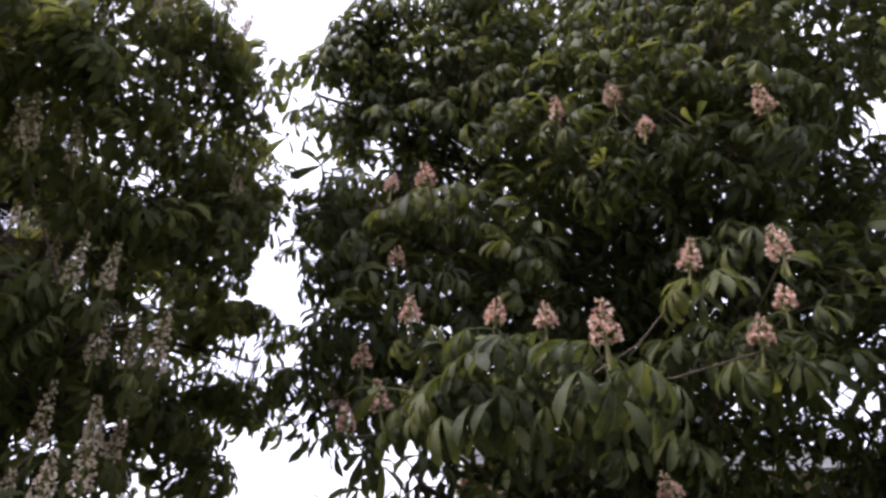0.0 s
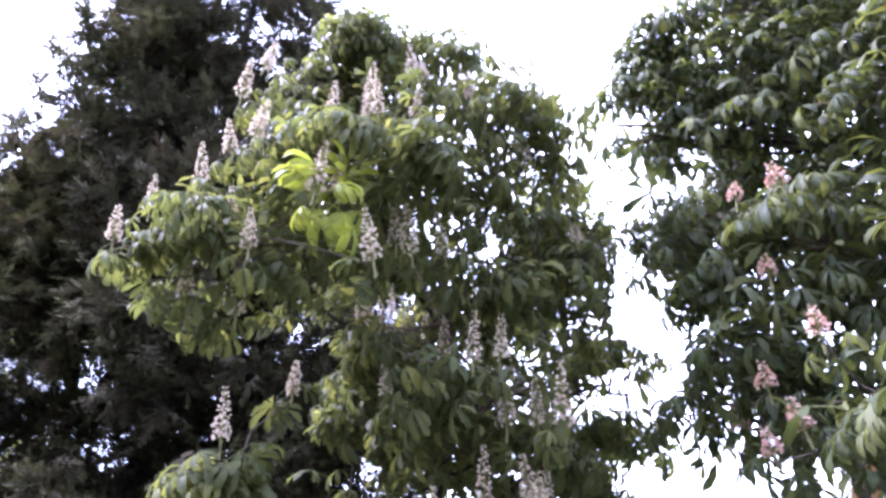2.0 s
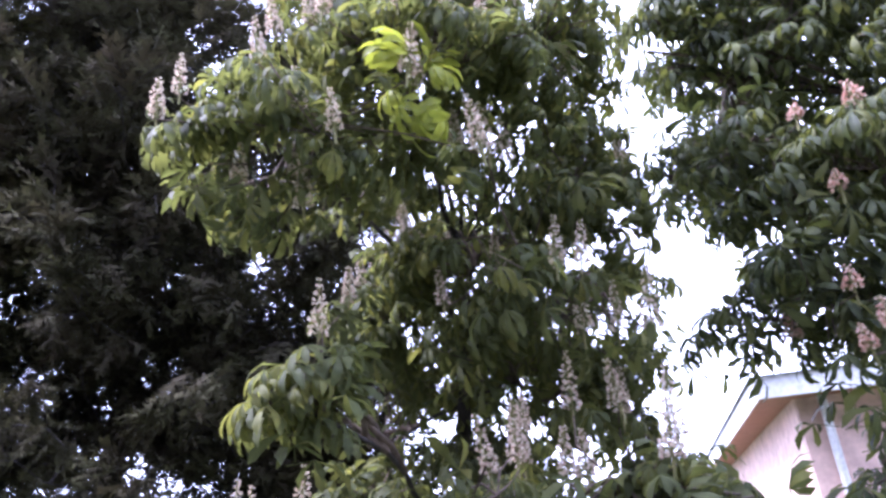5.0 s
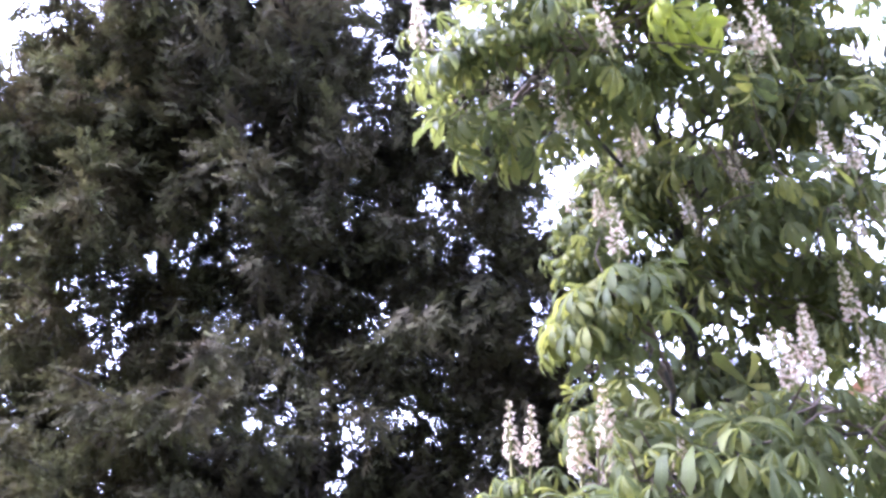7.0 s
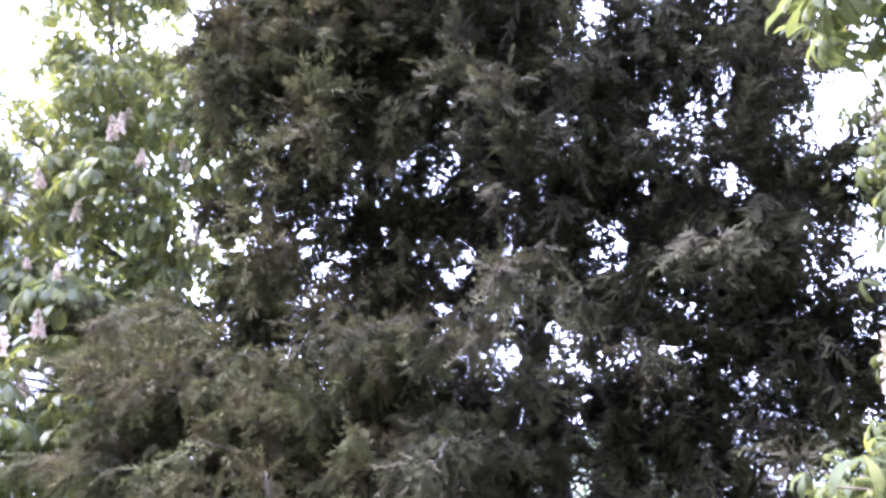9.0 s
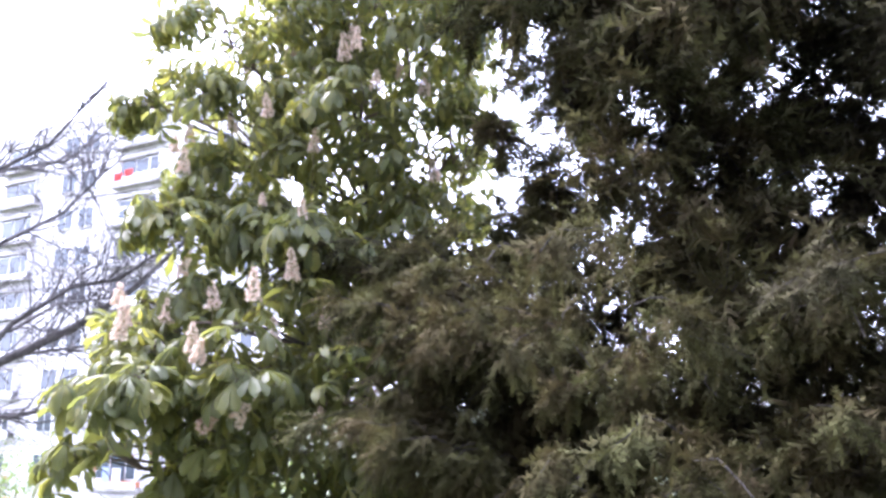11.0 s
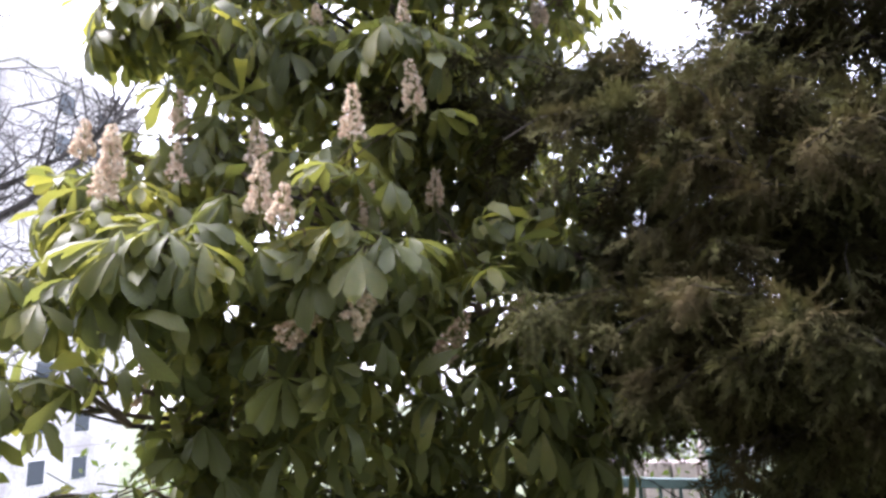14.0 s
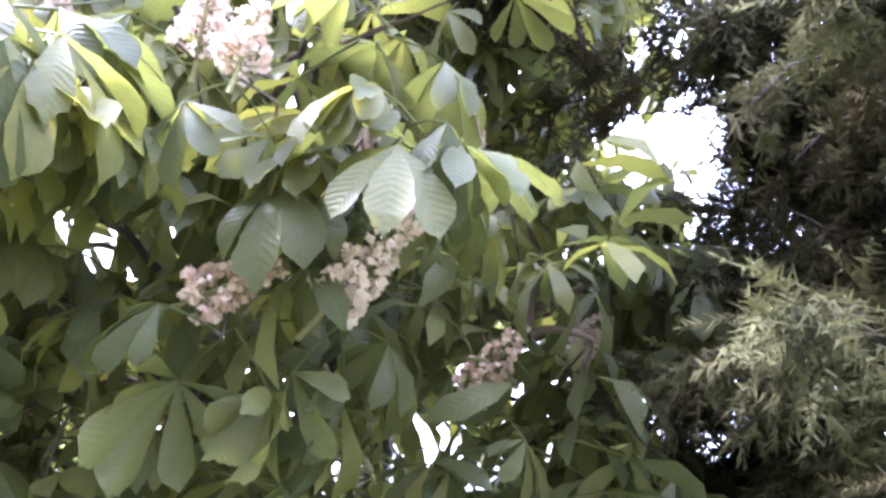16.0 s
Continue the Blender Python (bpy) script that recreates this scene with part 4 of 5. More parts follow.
    for line, r, rate, near in lines:
        wood.append(tube(line, np.linspace(0.8 * r, 0.003, len(line)), 3))
        length = np.linalg.norm(np.diff(line, axis=0), axis=1).sum()
        for j in range(max(1, int(length * rate * (0.75 if near else 0.45) + rng.random()))):
            p, d = along(line, 1 - 0.9 * rng.random() ** 1.2)
            d = d / np.linalg.norm(d) + rng.normal(0, 0.42, 3) + np.array([0, 0, -0.4 if near else -0.15])
            m = frame_of(p - base, d, up + rng.normal(0, 0.2, 3), size * rng.uniform(0.65, 1.15) * (0.88 if near else 1.4))
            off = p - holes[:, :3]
            off -= np.outer(off @ SIGHT_AXIS, SIGHT_AXIS) * 0.75
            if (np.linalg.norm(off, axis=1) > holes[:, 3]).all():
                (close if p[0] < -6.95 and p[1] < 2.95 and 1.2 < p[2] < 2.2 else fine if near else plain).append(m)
    v, f = joined(wood)
    tagged(part("bough_wood", mesh_of("bough_wood", v - base, f, mat_bark_dark, smooth=True), tree), kind="stuff")
    if close:                                              # the end of the low bough, finely feathered
        tagged(part("bough_end_foliage", spray_mesh("bough_end_foliage", *scatter_sprays(SPRAYS_CLOSE, close, rng), mat), tree, "fine grey-green feathery tufts"), kind="stuff")
    tagged(part("bough_foliage", spray_mesh("bough_foliage", *scatter_sprays(SPRAYS_FINE, fine, rng), mat), tree, "drooping grey-green tufts with brown patches"), kind="stuff")
    tagged(part("foliage", spray_mesh("foliage", *scatter_sprays(SPRAYS, plain, rng), mat), tree, "dark grey-green scaly tufts"), kind="stuff")
    return tree


cypress("cypress", "tall dark cypress with slim trunk and drooping feathery sprays", (-4.9, 4.2, 0), 12.0, [(0, 0.9), (0.12, 1.4), (0.3, 1.3), (0.5, 0.95), (0.7, 0.7), (0.85, 0.5), (1, 0.1)], 21, 230,
        leaders=[(-5.5, 4.0, 8.2)], reach=[(-5.1, 2.1, 2.45), (-4.5, 2.6, 2.3), (-4.6, 2.5, 1.7), (-4.3, 2.4, 2.6), (-3.1, 3.9, 2.3), (-3.3, 3.6, 1.7), (-2.9, 4.4, 2.9), (-3.5, 3.2, 2.6), (-3.2, 4.6, 3.6), (-3.4, 4.0, 1.2), (-3.0, 3.4, 1.5),
        (-3.0, 3.8, 3.7), (-2.8, 3.9, 3.2), (-2.8, 4.0, 2.5), (-2.9, 3.9, 2.0), (-3.4, 3.6, 3.2)],
        masses=[(-3.3, 4.0, 3.2, 0.6, 0.5, 0.8, 40), (-3.5, 4.0, 1.9, 0.7, 0.5, 0.7, 40), (-4.4, 3.9, 2.0, 0.8, 0.5, 0.8, 40), (-4.5, 3.9, 4.0, 0.9, 0.6, 1.0, 40), (-4.7, 3.3, 1.2, 0.7, 0.5, 0.6, 30), (-3.0, 3.9, 3.8, 0.4, 0.4, 0.5, 25), (-4.9, 2.8, 1.6, 0.5, 0.4, 0.45, 30), (-4.75, 3.05, 1.55, 0.45, 0.35, 0.45, 45), (-3.1, 3.7, 2.9, 0.45, 0.4, 0.5, 30), (-2.9, 3.7, 2.2, 0.4, 0.4, 0.5, 30), (-2.75, 3.8, 2.0, 0.35, 0.4, 0.45, 25),
        (-4.75, 4.1, 5.8, 0.55, 0.5, 0.75, 40), (-4.85, 4.2, 7.2, 0.45, 0.4, 0.8, 30), (-4.85, 4.25, 8.5, 0.36, 0.34, 0.8, 24), (-4.85, 4.25, 9.8, 0.28, 0.28, 0.8, 18), (-3.45, 4.2, 4.8, 0.5, 0.4, 0.6, 35), (-3.6, 3.9, 5.5, 0.45, 0.4, 0.5, 35), (-3.3, 4.2, 4.1, 0.5, 0.4, 0.5, 40), (-2.9, 4.3, 4.5, 0.45, 0.4, 0.45, 35), (-4.0, 4.1, 3.5, 0.5, 0.4, 0.5, 40), (-3.75, 4.0, 2.95, 0.4, 0.4, 0.35, 35), (-3.85, 4.1, 4.3, 0.45, 0.4, 0.5, 50), (-3.2, 4.1, 2.5, 0.4, 0.4, 0.35, 45), (-5.2, 4.15, 2.9, 0.35, 0.3, 0.4, 45), (-4.6, 4.15, 2.9, 0.35, 0.35, 0.35, 40), (-5.3, 4.3, 3.7, 0.4, 0.35, 0.4, 40)], mat=mat_spray_dark)
cypress("cypress", "dark spreading cypress with brownish sprays and several leaders", (-6.3, 4.0, -0.2), 9.6, [(0, 1.2), (0.2, 1.4), (0.33, 1.1), (0.42, 0.9), (0.65, 0.95), (0.85, 0.45), (1, 0.1)], 23, 210,
        leaders=[(-7.1, 3.8, 6.4), (-6.9, 3.7, 7.7), (-5.6, 3.4, 7.6)], reach=[(-5.7, 1.7, 2.4), (-6.3, 1.75, 2.4), (-7.3, 2.5, 2.2), (-7.6, 2.45, 2.4), (-7.2, 2.6, 2.4), (-7.5, 2.5, 1.8), (-7.9, 3.2, 2.2), (-8.1, 3.4, 1.75), (-7.75, 2.65, 1.76), (-7.6, 2.6, 1.74), (-7.4, 2.5, 1.68), (-7.2, 2.65, 1.58), (-7.05, 2.85, 1.5),
        (-6.3, 2.2, 1.6), (-6.0, 2.6, 3.0), (-5.6, 2.0, 1.7), (-6.8, 2.6, 2.2), (-7.5, 3.7, 2.0), (-5.4, 2.9, 1.7), (-5.1, 3.0, 1.4), (-5.8, 2.7, 2.1), (-6.2, 2.5, 1.3), (-8.0, 3.8, 2.5), (-7.6, 3.4, 2.6), (-7.8, 4.2, 1.9), (-8.45, 3.15, 2.85), (-8.1, 3.1, 2.95), (-7.7, 2.95, 2.85)],
        masses=[(-7.6, 3.7, 2.2, 0.6, 0.5, 0.6, 40), (-7.5, 2.72, 1.66, 0.36, 0.22, 0.14, 34), (-7.2, 2.75, 1.55, 0.4, 0.25, 0.16, 34), (-6.7, 2.9, 1.2, 0.3, 0.3, 0.35, 30), (-5.3, 3.1, 1.5, 0.6, 0.45, 0.6, 40), (-6.0, 3.2, 1.6, 0.7, 0.5, 0.6, 40), (-6.8, 3.3, 1.2, 0.7, 0.5, 0.6, 40), (-5.9, 3.8, 3.2, 0.5, 0.5, 0.8, 40), (-5.7, 3.6, 4.4, 0.6, 0.6, 0.9, 35), (-6.9, 3.2, 2.1, 0.6, 0.5, 0.5, 40), (-7.85, 3.2, 2.85, 0.5, 0.35, 0.22, 45), (-6.6, 4.0, 2.65, 0.42, 0.35, 0.3, 45), (-7.3, 3.6, 3.05, 0.4, 0.35, 0.32, 45), (-6.95, 3.5, 3.2, 0.3, 0.3, 0.3, 35), (-6.65, 3.2, 3.75, 0.4, 0.35, 0.4, 40), (-7.2, 3.2, 3.6, 0.25, 0.3, 0.25, 25), (-7.75, 4.2, 3.0, 0.35, 0.4, 0.3, 45), (-7.5, 4.3, 2.5, 0.4, 0.4, 0.4, 45), (-7.7, 4.3, 1.9, 0.4, 0.4, 0.4, 40), (-5.65, 3.3, 2.35, 0.4, 0.35, 0.4, 40), (-7.3, 3.7, 6.0, 0.5, 0.45, 0.5, 40), (-6.9, 3.7, 5.3, 0.55, 0.5, 0.55, 40), (-7.6, 3.8, 5.3, 0.4, 0.4, 0.45, 35), (-5.2, 2.85, 2.2, 0.5, 0.4, 0.4, 30), (-5.2, 2.8, 1.5, 0.5, 0.4, 0.4, 30), (-6.75, 3.7, 0.95, 0.42, 0.4, 0.5, 45), (-8.15, 4.0, 1.38, 0.32, 0.3, 0.14, 36), (-7.8, 4.0, 1.5, 0.32, 0.3, 0.12, 36), (-7.3, 4.2, 1.5, 0.4, 0.4, 0.35, 40), (-8.15, 4.2, 1.55, 0.35, 0.4, 0.22, 40), (-7.7, 4.1, 1.6, 0.35, 0.35, 0.22, 40), (-6.95, 4.3, 0.7, 0.3, 0.4, 0.5, 40), (-8.65, 4.4, 1.0, 0.3, 0.3, 0.45, 40), (-8.3, 4.5, 1.2, 0.3, 0.3, 0.2, 40), (-8.25, 4.3, 0.5, 0.3, 0.3, 0.25, 30), (-7.3, 4.5, 0.75, 0.3, 0.35, 0.5, 55), (-6.9, 4.6, 0.8, 0.35, 0.35, 0.5, 50), (-7.9, 4.7, 1.45, 0.35, 0.3, 0.14, 36),  (-6.9, 3.3, 1.35, 0.35, 0.3, 0.3, 34),
        (-7.4, 2.75, 2.48, 0.5, 0.4, 0.35, 40), (-6.95, 2.85, 2.2, 0.45, 0.4, 0.35, 35), (-7.75, 3.35, 2.55, 0.4, 0.35, 0.45, 35), (-7.7, 3.3, 1.9, 0.45, 0.35, 0.4, 35), (-6.9, 3.6, 2.95, 0.3, 0.3, 0.35, 34), (-6.5, 3.3, 4.7, 0.6, 0.5, 0.8, 40), (-6.7, 2.8, 4.7, 0.4, 0.4, 0.7, 30), (-6.0, 2.95, 3.9, 0.5, 0.4, 0.5, 30), (-7.5, 3.9, 2.65, 0.4, 0.4, 0.35, 30)])
# ---------------------------------------------------------------- ground
def ground_height(x, y):
    d = math.hypot(x + 4, y - 3)
    fall = max(0.0, min((d - 13) / 30, 1.0))
    north = max(0.0, min((d - 35) / 50, 1.0)) * (max(0.0, math.sin(math.atan2(y, x + 4))) if x > -25 else 0.0)
    return -0.05 * max(0.0, min(-x - 3, 10)) - 4.5 * fall * fall - 4.5 * north + 0.05 * math.sin(x * 1.3) * math.cos(y * 0.9)


n = 80
ax = np.sign(np.linspace(-1, 1, n)) * np.abs(np.linspace(-1, 1, n)) ** 3 * 1500
gv = np.array([(x - 4, y + 3, ground_height(x - 4, y + 3)) for y in ax for x in ax])
gi = (np.arange(n - 1)[:, None] * n + np.arange(n - 1)[None]).ravel()
gf = np.stack([gi, gi + 1, gi + n + 1, gi + n], 1)
tagged(new("ground", mesh_of("ground", gv, gf, mat_ground, smooth=True)), "uneven grass and bare earth under trees", "ground", kind="structure")


# unseen wall added behind the walker to block low sky light and darken the trees
tagged(new("unseen_shade_wall", bm_mesh("unseen_shade_wall", box((-30, -6.8, -3), (24, -6.4, 12.5), 0.03), mat_slab)), "added grey wall, out of view, that cuts sky light on the trees' near side", "wall", kind="structure")


# ---------------------------------------------------------------- blocks of flats
def flats(name, label, corner, u, storeys, base, columns, side_columns, storey=2.8, first=2.0, pitch=6.2, depth=11.0, length=None, loggia=True):
    """A panel-built block of flats. corner: its near upper corner in plan and the roof's height; u: the way its long front runs.
    The front has a column of openings every pitch metres from first."""
    top = corner[2]
    ux, uy = u
    ln = length or first + columns * pitch + 1.5
    # local axes: x along the front, y into the block
    m = Matrix(((ux, -uy * -1, 0, corner[0]), (uy, ux * -1, 0, corner[1]), (0, 0, 1, 0), (0, 0, 0, 1)))
    block = thing(name, (0, 0, 0), label, "building")
    block.matrix_basis = m
    roof = top - 0.9
    wall = box((0, 0, base), (ln, depth, roof), 0.03)
    part("wall", bm_mesh("wall", wall, mat_panel), block, "stained off-white concrete panels")
    par = box((-0.12, -0.12, roof), (ln + 0.1, depth + 0.1, top), 0.05)
    part("parapet", bm_mesh("parapet", par, mat_panel), block)
    for k in range(storeys):
        z = roof - k * storey
        seam = box((-0.02, -0.025, z - storey - 0.03), (ln, depth, z - storey + 0.03))
        part("panel_joint", bm_mesh("panel_joint", seam, mat_seam), block)
    for i in range(columns):
        x = first + i * pitch
        for k in range(storeys):
            z = roof - 0.5 - k * storey
            wide = 4.1
            if loggia and i % 2 == 0:
                low = k == 8
                bal = part("balcony", bm_mesh("balcony", box((x - 0.2, -0.6, z - 2.08), (x + wide + 0.2, 0.0, z - 1.9), 0.02), mat_slab), block, "projecting balcony slab with low panel front")
                part("balustrade", bm_mesh("balustrade", box((x - 0.2, -0.63, z - 1.9), (x + wide + 0.2, -0.55, z - (1.3 if k % 3 == 1 else 1.55)), 0.02), mat_frame if (i + k) % 3 else mat_panel), bal)
                # flat sheet coloured like the shade inside a deep loggia, brown where low
                part("recess_shade_sheet", bm_mesh("recess_shade_sheet", box((x, -0.02, z - 1.9), (x + wide, 0.02, z)), mat_rail if low else mat_dark), bal)
                part("side_screen", bm_mesh("side_screen", box((x - 0.2, -0.6, z - 1.5), (x - 0.12, 0, z + 0.05)), mat_panel), bal)
                part("lintel", bm_mesh("lintel", box((x - 0.15, -0.22, z + 0.02), (x + wide + 0.15, 0, z + 0.14), 0.02), mat_slab), bal)
                for q in range(3):
                    a = x + 0.12 + q * 1.3
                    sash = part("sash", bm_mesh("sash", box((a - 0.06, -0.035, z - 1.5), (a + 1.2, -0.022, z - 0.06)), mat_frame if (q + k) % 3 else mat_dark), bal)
                    part("pane", bm_mesh("pane", box((a, -0.06, z - 1.42), (a + 1.12, -0.04, z - 0.12)), mat_glass), sash)
            else:
                for q in range(2):
                    a = x + 0.3 + q * 2.1
                    win = part("window", bm_mesh("window", box((a - 0.08, -0.05, z - 1.5), (a + 1.48, 0.01, z - 0.02), 0.02), mat_frame), block)
                    part("pane", bm_mesh("pane", box((a, -0.07, z - 1.42), (a + 0.66, -0.04, z - 0.1)), mat_glass), win)
                    part("pane", bm_mesh("pane", box((a + 0.74, -0.07, z - 1.42), (a + 1.4, -0.04, z - 0.1)), mat_glass), win)
                    part("sill", bm_mesh("sill", box((a - 0.12, -0.16, z - 1.56), (a + 1.52, 0, z - 1.5)), mat_slab), win)
    for i in range(side_columns):
        y = 3.2 + i * 3.4
        for k in range(storeys):
            z = roof - 0.5 - k * storey
            win = part("window", bm_mesh("window", box((-0.05, y - 0.08, z - 1.5), (0.01, y + 1.3, z - 0.02), 0.02), mat_frame), block)
            part("pane", bm_mesh("pane", box((-0.07, y, z - 1.42), (-0.04, y + 1.22, z - 0.1)), mat_glass), win)
    return block, m


tower, tower_m = flats("apartment_building", "weathered off-white panel apartment block with balconies behind bare branches", (-46.1, 22.3, 22.75), (-0.968, -0.25), 10, -6.5, 6, 2, first=1.4)
for (x, z, w, h, mt, nm) in ((4.9, 17.2, 0.75, 0.55, mat_red, "red_cloth"), (3.9, 17.35, 0.7, 0.45, mat_red, "red_cloth"), (3.6, -2.2, 0.6, 0.9, mat_blue, "blue_cloth"), (2.7, -2.2, 0.7, 0.85, mat_fascia, "white_cloth")):
    bm = bmesh.new()
    bmesh.ops.create_grid(bm, x_segments=6, y_segments=4, size=0.5)
    for v in bm.verts:
        v.co = Vector((x + v.co.x * w, -0.7 - 0.04 * math.sin(v.co.x * 14), z + v.co.y * h))
    bmesh.ops.solidify(bm, geom=bm.faces[:], thickness=0.02)
    ob = tagged(new("laundry", bm_mesh("laundry", bm, mt)), nm.replace("_", " ") + " hung over a balcony of the apartment block", "laundry")
    ob.matrix_world = tower_m
flats("apartment_building", "distant pale panel apartment block with rows of windows", (-14.5, 167.8, 7.7), (-0.041, -0.999), 4, -10.0, 18, 0, pitch=5.0, first=1.2, loggia=False)


# ---------------------------------------------------------------- the pink house
def pink_house():
    house = thing("house", (0.23, 8.55, 0), "pale pink rendered house with white fascia and brown soffit", "house")
    e, w, d, lift = 3.2, 9.0, 9.5, 0.45
    g = ground_height(4, 13) - 0.2
    part("wall", bm_mesh("wall", box((lift, lift, g), (w - lift, d - lift, e - 0.05), 0.02), mat_pink), house, "pale pink rendered wall")
    part("soffit", bm_mesh("soffit", box((0.03, 0.03, e - 0.09), (w - 0.03, d - 0.03, e - 0.03)), mat_soffit), house, "brown boarded soffit")
    for lo, hi in (((0, 0, e - 0.12), (w, 0.03, e + 0.14)), ((0, 0.03, e - 0.12), (0.03, d, e + 0.14)), ((w - 0.03, 0.03, e - 0.12), (w, d, e + 0.14)), ((0.03, d - 0.03, e - 0.12), (w - 0.03, d, e + 0.14))):
        part("fascia", bm_mesh("fascia", box(lo, hi, 0.006), mat_fascia), house, "white fascia board")
    bm = bmesh.new()
    r = [bm.verts.new(c) for c in ((-0.05, -0.05, e + 0.14), (w + 0.05, -0.05, e + 0.14), (w + 0.05, d + 0.05, e + 0.14), (-0.05, d + 0.05, e + 0.14), (w / 2 - 1, d / 2, e + 1.0), (w / 2 + 1, d / 2, e + 1.0))]
    for f in ((0, 1, 5, 4), (1, 2, 5), (2, 3, 4, 5), (3, 0, 4), (3, 2, 1, 0)):
        bm.faces.new([r[i] for i in f])
    part("roof", bm_mesh("roof", bm, mat_roof), house)
    v, f = tube([(0.75, lift - 0.07, e - 0.1), (0.75, lift - 0.07, g)], [0.05, 0.05], 8)
    part("downpipe", mesh_of("downpipe", v, f, mat_frame, smooth=True), house, "pale grey downpipe")
    for x in (3.0, 6.0):
        win = part("window", bm_mesh("window", box((x - 0.06, lift - 0.04, 1.0), (x + 1.36, lift + 0.01, 2.5), 0.02), mat_frame), house)
        part("pane", bm_mesh("pane", box((x, lift - 0.06, 1.06), (x + 0.62, lift - 0.035, 2.44)), mat_glass), win)
        part("pane", bm_mesh("pane", box((x + 0.68, lift - 0.06, 1.06), (x + 1.3, lift - 0.035, 2.44)), mat_glass), win)

    v, f = tube([(1.3, 5.0, e + 0.2), (1.3, 5.0, 4.55)], [0.03, 0.025], 8)
    part("cable_mast", mesh_of("cable_mast", v, f, mat_frame, smooth=True), house)


pink_house()

# overhead line from the post to the house
line = [(-6.0, 13.4, 5.9), (-4.2, 13.5, 5.35), (-2.26, 13.6, 5.0), (-0.95, 13.7, 4.8), (0.4, 13.65, 4.62), (1.55, 13.6, 4.5)]
v, f = tube(line, [0.014] * 6, 5)
tagged(new("overhead_cable", mesh_of("overhead_cable", v, f, mat_cable, smooth=True)), "thin black overhead cable across the sky", "cable")

# pale post behind the cypresses
post = thing("lamp_post", (-6.0, 13.4, 0), "pale painted metal post standing behind dark cypresses", "post")
v, f = tube([(0, 0, -0.1), (0, 0, 0.4), (0, 0, 0.42), (0, 0, 6.0), (0, 0, 6.01)], [0.11, 0.11, 0.075, 0.06, 0.0], 10)
part("pole", mesh_of("pole", v, f, mat_fascia, smooth=True), post)
v, f = tube([(0, 0, 5.9), (0.2, -0.2, 6.2), (0.8, -0.8, 6.35)], [0.035, 0.03, 0.03], 8)
part("arm", mesh_of("arm", v, f, mat_fascia, smooth=True), post)
part("lantern", bm_mesh("lantern", box((0.7, -1.1, 6.28), (1.1, -0.7, 6.4), 0.03), mat_frame), post)


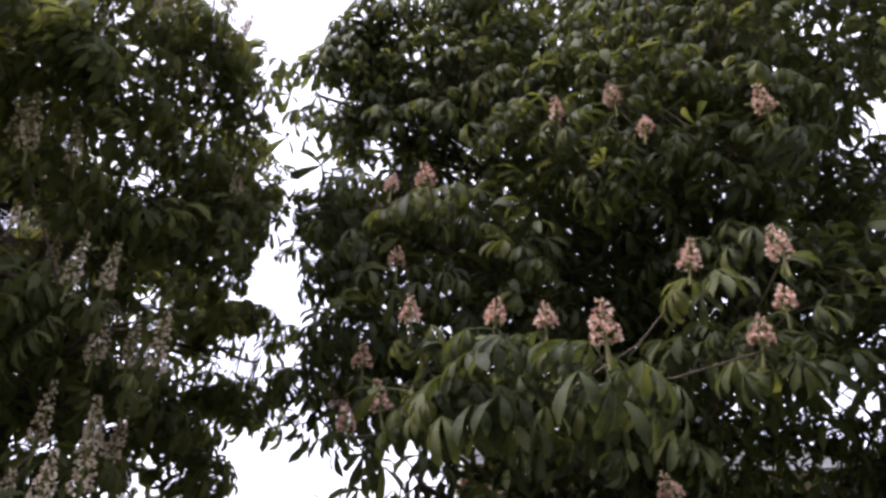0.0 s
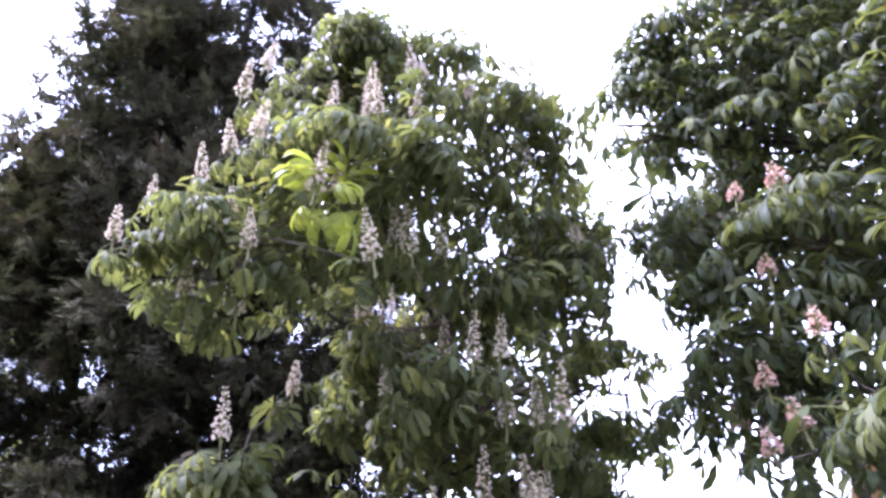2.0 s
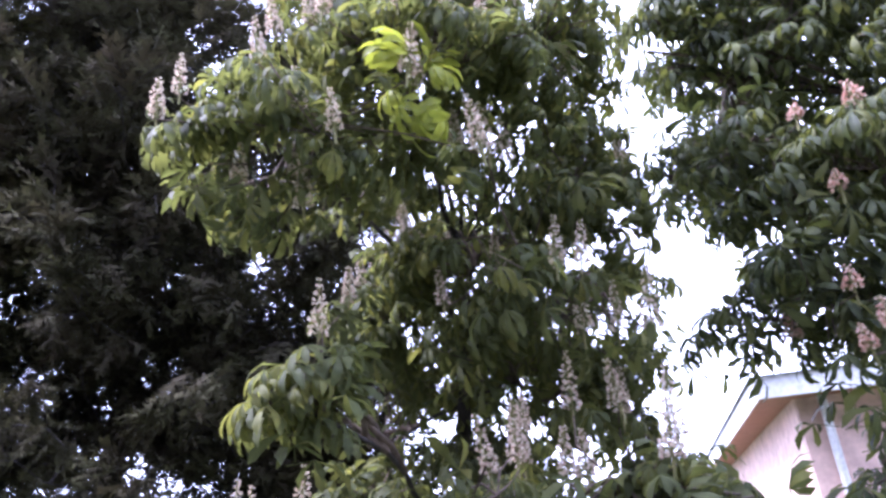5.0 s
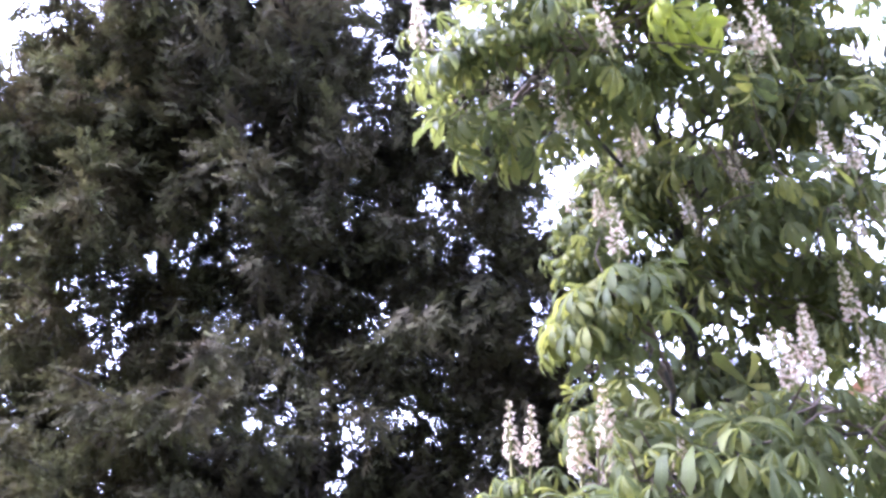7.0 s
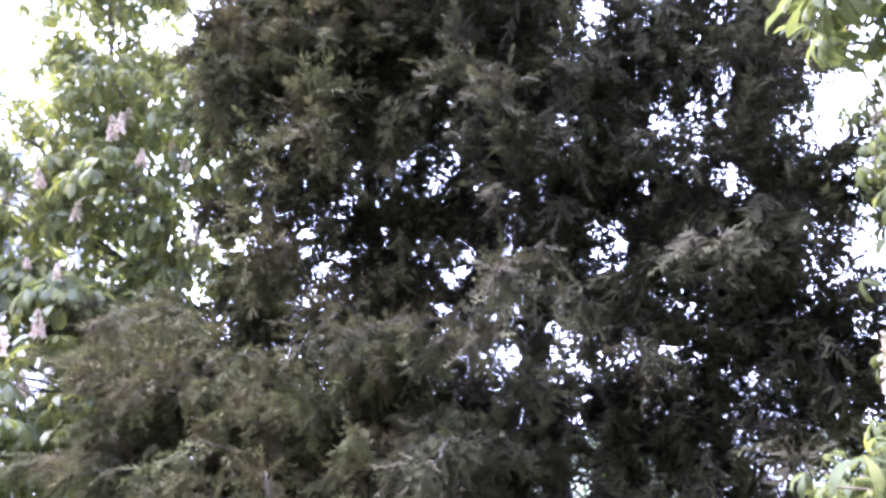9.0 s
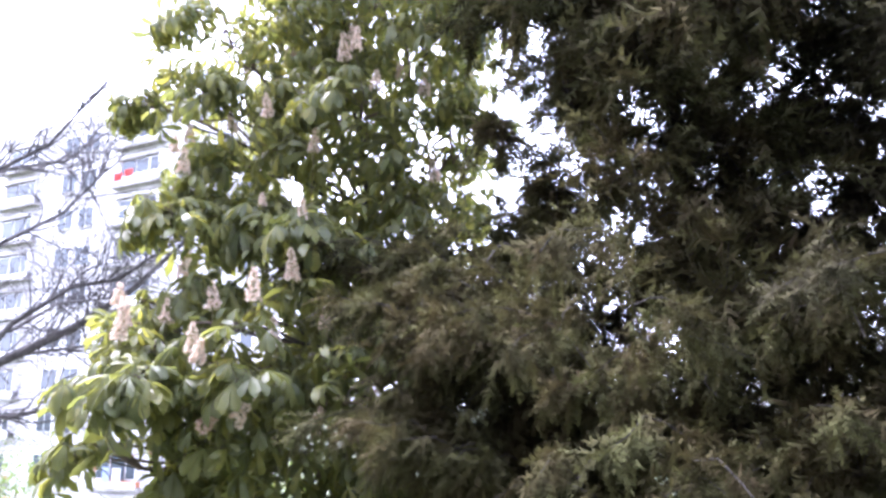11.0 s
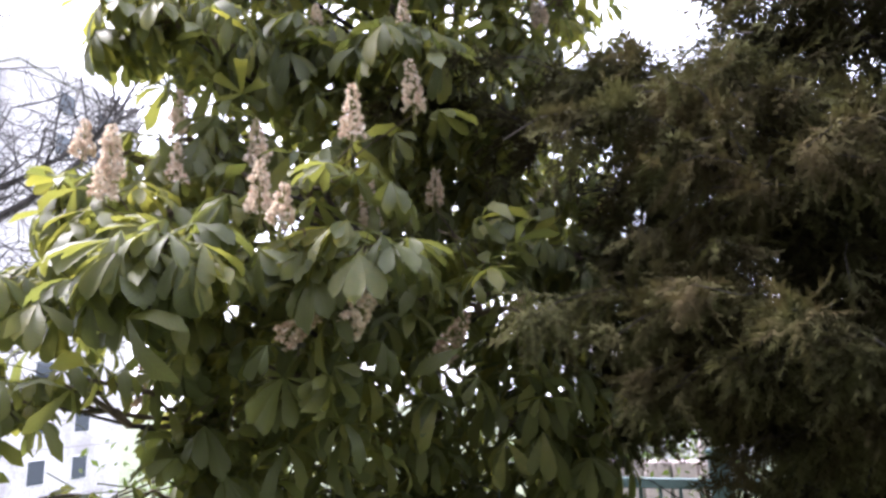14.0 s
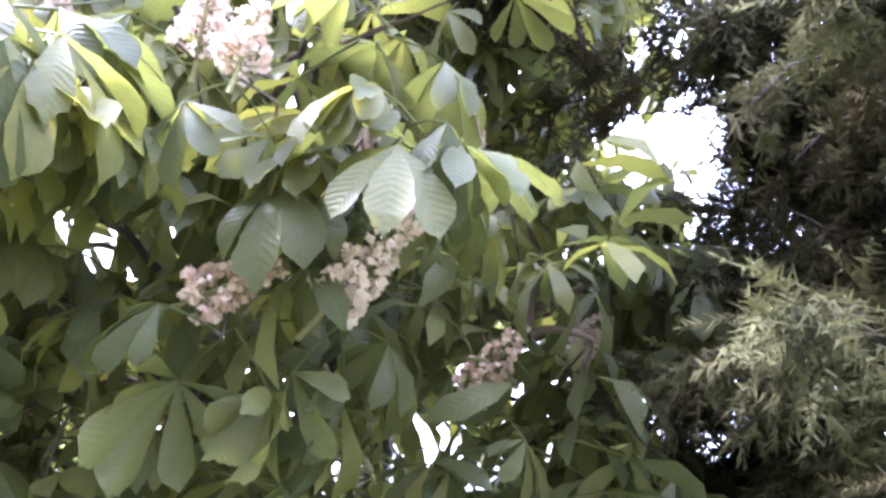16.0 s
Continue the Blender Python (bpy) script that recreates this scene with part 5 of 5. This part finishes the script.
# ---------------------------------------------------------------- the leafless tree
def bare_tree():
    rng = np.random.default_rng(31)
    base = np.array([-14.5, 1.6, -0.5])
    tree = thing("bare_tree", base, "leafless grey-brown tree with arching limbs and fine twigs", "tree")
    trunk = np.array([base, base + [0.1, 0.1, 1.2], (-14.2, 1.8, 1.9), (-14.25, 1.75, 2.9), (-14.4, 1.7, 3.9), (-14.8, 1.6, 5.0), (-15.2, 1.6, 6.2)])
    v, f = tube(trunk, [0.15, 0.12, 0.10, 0.07, 0.055, 0.04, 0.012], 10)
    part("trunk", mesh_of("trunk", v - base, f, mat_bare, smooth=True), tree)
    limbs = [([(-14.2, 1.8, 1.9), (-13.8, 2.5, 2.35), (-13.5, 3.1, 2.75), (-13.3, 3.7, 3.25), (-13.1, 4.2, 3.9), (-13.0, 4.6, 4.8)], 0.07),
             ([(-14.0, 2.1, 2.1), (-13.75, 2.5, 2.8), (-13.5, 3.0, 3.25), (-13.3, 3.5, 3.4), (-12.95, 4.1, 3.9), (-12.9, 4.5, 4.4)], 0.036),
             ([(-14.4, 1.7, 3.9), (-14.1, 2.2, 4.6), (-13.7, 2.7, 5.1), (-13.3, 3.0, 5.7)], 0.036),
             ([(-14.25, 1.75, 3.0), (-14.0, 2.4, 3.8), (-13.8, 3.0, 4.3), (-13.6, 3.4, 4.9)], 0.032),
             ([(-14.2, 1.8, 1.7), (-13.9, 2.5, 1.7), (-13.6, 3.2, 1.8), (-13.5, 3.8, 1.8)], 0.028),
             ([(-14.6, 1.7, 4.4), (-14.6, 2.6, 4.9), (-14.6, 3.2, 5.2), (-14.6, 3.8, 5.8)], 0.032),
             ([(-14.3, 1.75, 2.4), (-14.5, 2.8, 2.8), (-14.7, 3.4, 3.2), (-14.9, 4.2, 3.4)], 0.032),
             ([(-14.2, 1.85, 2.2), (-14.0, 2.8, 2.5), (-14.0, 3.6, 2.6), (-14.1, 4.4, 2.5)], 0.026)]
    twigs = []

    def grow(p, d, ln, r, depth):
        n = 5
        pts = [np.asarray(p, float)]
        for i in range(n - 1):
            d = d + rng.normal(0, 0.22, 3) + np.array([0, 0, -0.03 if depth < 2 else 0.08])
            d = d / np.linalg.norm(d)
            pts.append(pts[-1] + d * ln / (n - 1))
        twigs.append(tube(np.array(pts), np.linspace(r, r * 0.45, n), 3 if depth < 2 else 5))
        if depth > 0:
            for _ in range(int(rng.integers(3, 5))):
                k = int(rng.integers(1, n))
                e = d + rng.normal(0, 0.75, 3)
                grow(pts[k], e / np.linalg.norm(e), ln * rng.uniform(0.5, 0.8), r * 0.55, depth - 1)

    for pts, r in limbs:
        pts = np.array(pts, float)
        pts[1:-1] += rng.normal(0, 0.03, (len(pts) - 2, 3))
        v, f = tube(pts, np.linspace(r, 0.014, len(pts)), 8)
        part("limb", mesh_of("limb", v - base, f, mat_bare, smooth=True), tree)
        for k in range(len(pts) * 5):
            s = rng.uniform(0.15, 0.98) * (len(pts) - 1)
            i = min(int(s), len(pts) - 2)
            p = pts[i] + (pts[i + 1] - pts[i]) * (s - i)
            d = (pts[i + 1] - pts[i]) / np.linalg.norm(pts[i + 1] - pts[i]) + rng.normal(0, 0.7, 3)
            grow(p, d / np.linalg.norm(d), rng.uniform(0.5, 1.0), 0.012, 2)
    v, f = joined(twigs)
    tagged(part("twig_mass", mesh_of("twig_mass", v - base, f, mat_bare), tree), kind="stuff")


bare_tree()


# ---------------------------------------------------------------- shrubs behind the trees
def simple_leaf():
    w = 0.24
    v = np.array([(0, 0, 0), (0.5, w, 0.06), (1, 0, -0.1), (0.5, -w, 0.06), (0.5, 0, -0.02)])
    f = np.array([[0, 4, 2, 1], [0, 3, 2, 4]])
    return v, f, np.zeros((5, 2))


def shrub(at, size, seed, label):
    rng = np.random.default_rng(seed)
    at = np.asarray(at, float)
    bush = thing("shrub", at, label, "shrub", "light green shrubs")
    poses = []
    for i in range(12):
        d = rng.normal(0, 1, 3)
        d[2] = abs(d[2]) + 0.5
        tip = d / np.linalg.norm(d) * np.asarray(size) * rng.uniform(0.75, 1.0)
        line = bend((0, 0, 0), tip, 0.05, rng, 5, 0.05)
        v, f = tube(line, np.linspace(0.02, 0.006, 5), 5)
        part("stem", mesh_of("stem", v, f, mat_twig, smooth=True), bush)
        for j in range(420):
            p = line[int(rng.integers(1, 5))] + rng.normal(0, 0.2, 3) * np.asarray(size)
            poses.append(frame_of(p, rng.normal(0, 1, 3), np.array([0, 0, 1]) + rng.normal(0, 0.5, 3), rng.uniform(0.05, 0.1)))
    v, f, _ = scatter([simple_leaf()], poses, rng)
    tagged(part("foliage", mesh_of("foliage", v, f, mat_shrub), bush, "small yellow-green leaves"), kind="stuff")


shrub((-18.5, 4.0, -0.6), (1.6, 1.4, 1.9), 41, "light green leafy shrub before the apartment block")
shrub((-11.9, 4.7, -0.5), (1.2, 1.0, 1.8), 42, "yellow-green shrub behind the chestnut")
shrub((-8.6, 7.0, -0.5), (1.4, 0.8, 2.3), 43, "yellow-green shrub behind the cypress")
shrub((-5.2, 7.4, 0.0), (1.2, 1.0, 2.0), 44, "sunlit shrub seen between the trunks")


# ---------------------------------------------------------------- low fence before the apartment block
fence = thing("railing", (-24.0, 9.0, -1.6), "low rusty orange pipe railing along the path by the flats", "railing")
run = [(-5.0, -1.6), (-2.5, -0.8), (0.0, 0.0), (2.5, 0.8), (5.0, 1.6)]
for z in (0.45, 0.9):
    v, f = tube([(x, y, z) for x, y in run], [0.03] * 5, 8)
    part("rail", mesh_of("rail", v, f, mat_rail, smooth=True), fence)
for x, y in run:
    v, f = tube([(x, y, -2.6), (x, y, 0.93)], [0.035, 0.035], 8)
    part("post", mesh_of("post", v, f, mat_rail, smooth=True), fence)


# ---------------------------------------------------------------- teal fence behind the trees
def teal_fence():
    f0 = thing("metal_fence", (-10.4, 5.7, -0.45), "faded teal metal fence with square posts behind the trees", "fence")
    step = 2.52
    for i in range(4):
        x = i * step
        post = part("post", bm_mesh("post", box((x - 0.075, -0.075, -0.2), (x + 0.075, 0.075, 1.43), 0.012), mat_teal), f0)
        part("cap", bm_mesh("cap", box((x - 0.09, -0.09, 1.43), (x + 0.09, 0.09, 1.455), 0.008), mat_teal), post)
    for i in range(3):
        a, b = i * step + 0.075, (i + 1) * step - 0.075
        for z in (0.2, 1.17):
            part("rail", bm_mesh("rail", box((a, -0.025, z), (b, 0.025, z + 0.075), 0.006), mat_teal), f0)
        n = 16
        for k in range(n):
            x = a + (k + 0.5) * (b - a) / n
            part("bar", bm_mesh("bar", box((x - 0.012, -0.012, 0.275), (x + 0.012, 0.012, 1.17)), mat_teal), f0)


def garden_wall():
    """Pale blocks in courses, each block proud of its joints, with a taller pier at the end."""
    rng = np.random.default_rng(71)
    w0 = thing("garden_wall", (-9.6, 6.6, -0.55), "low garden wall of pale pinkish concrete blocks behind the fence", "wall")
    long, high = 0.24, 0.175
    part("mortar", bm_mesh("mortar", box((-0.01, 0.02, -0.2), (6 * long, 0.16, 8 * high - 0.02)), mat_seam), w0)
    shapes = [bm_mesh("block", box((0, 0, 0), (long - 0.018, 0.18, high - 0.016), 0.012), mat_block) for _ in range(3)]
    for row in range(8):
        for k in range(6):
            part("block", shapes[int(rng.integers(0, 3))], w0, "", pose(k * long + 0.006, rng.uniform(-0.006, 0.006), row * high, 0, 0, rng.normal(0, 0.6)))
    for row in range(10):
        part("block", shapes[row % 3], w0, "", pose(6 * long + 0.006, rng.uniform(-0.03, -0.02), row * high, 0, 0, rng.normal(0, 0.8)))


garden_wall()
teal_fence()
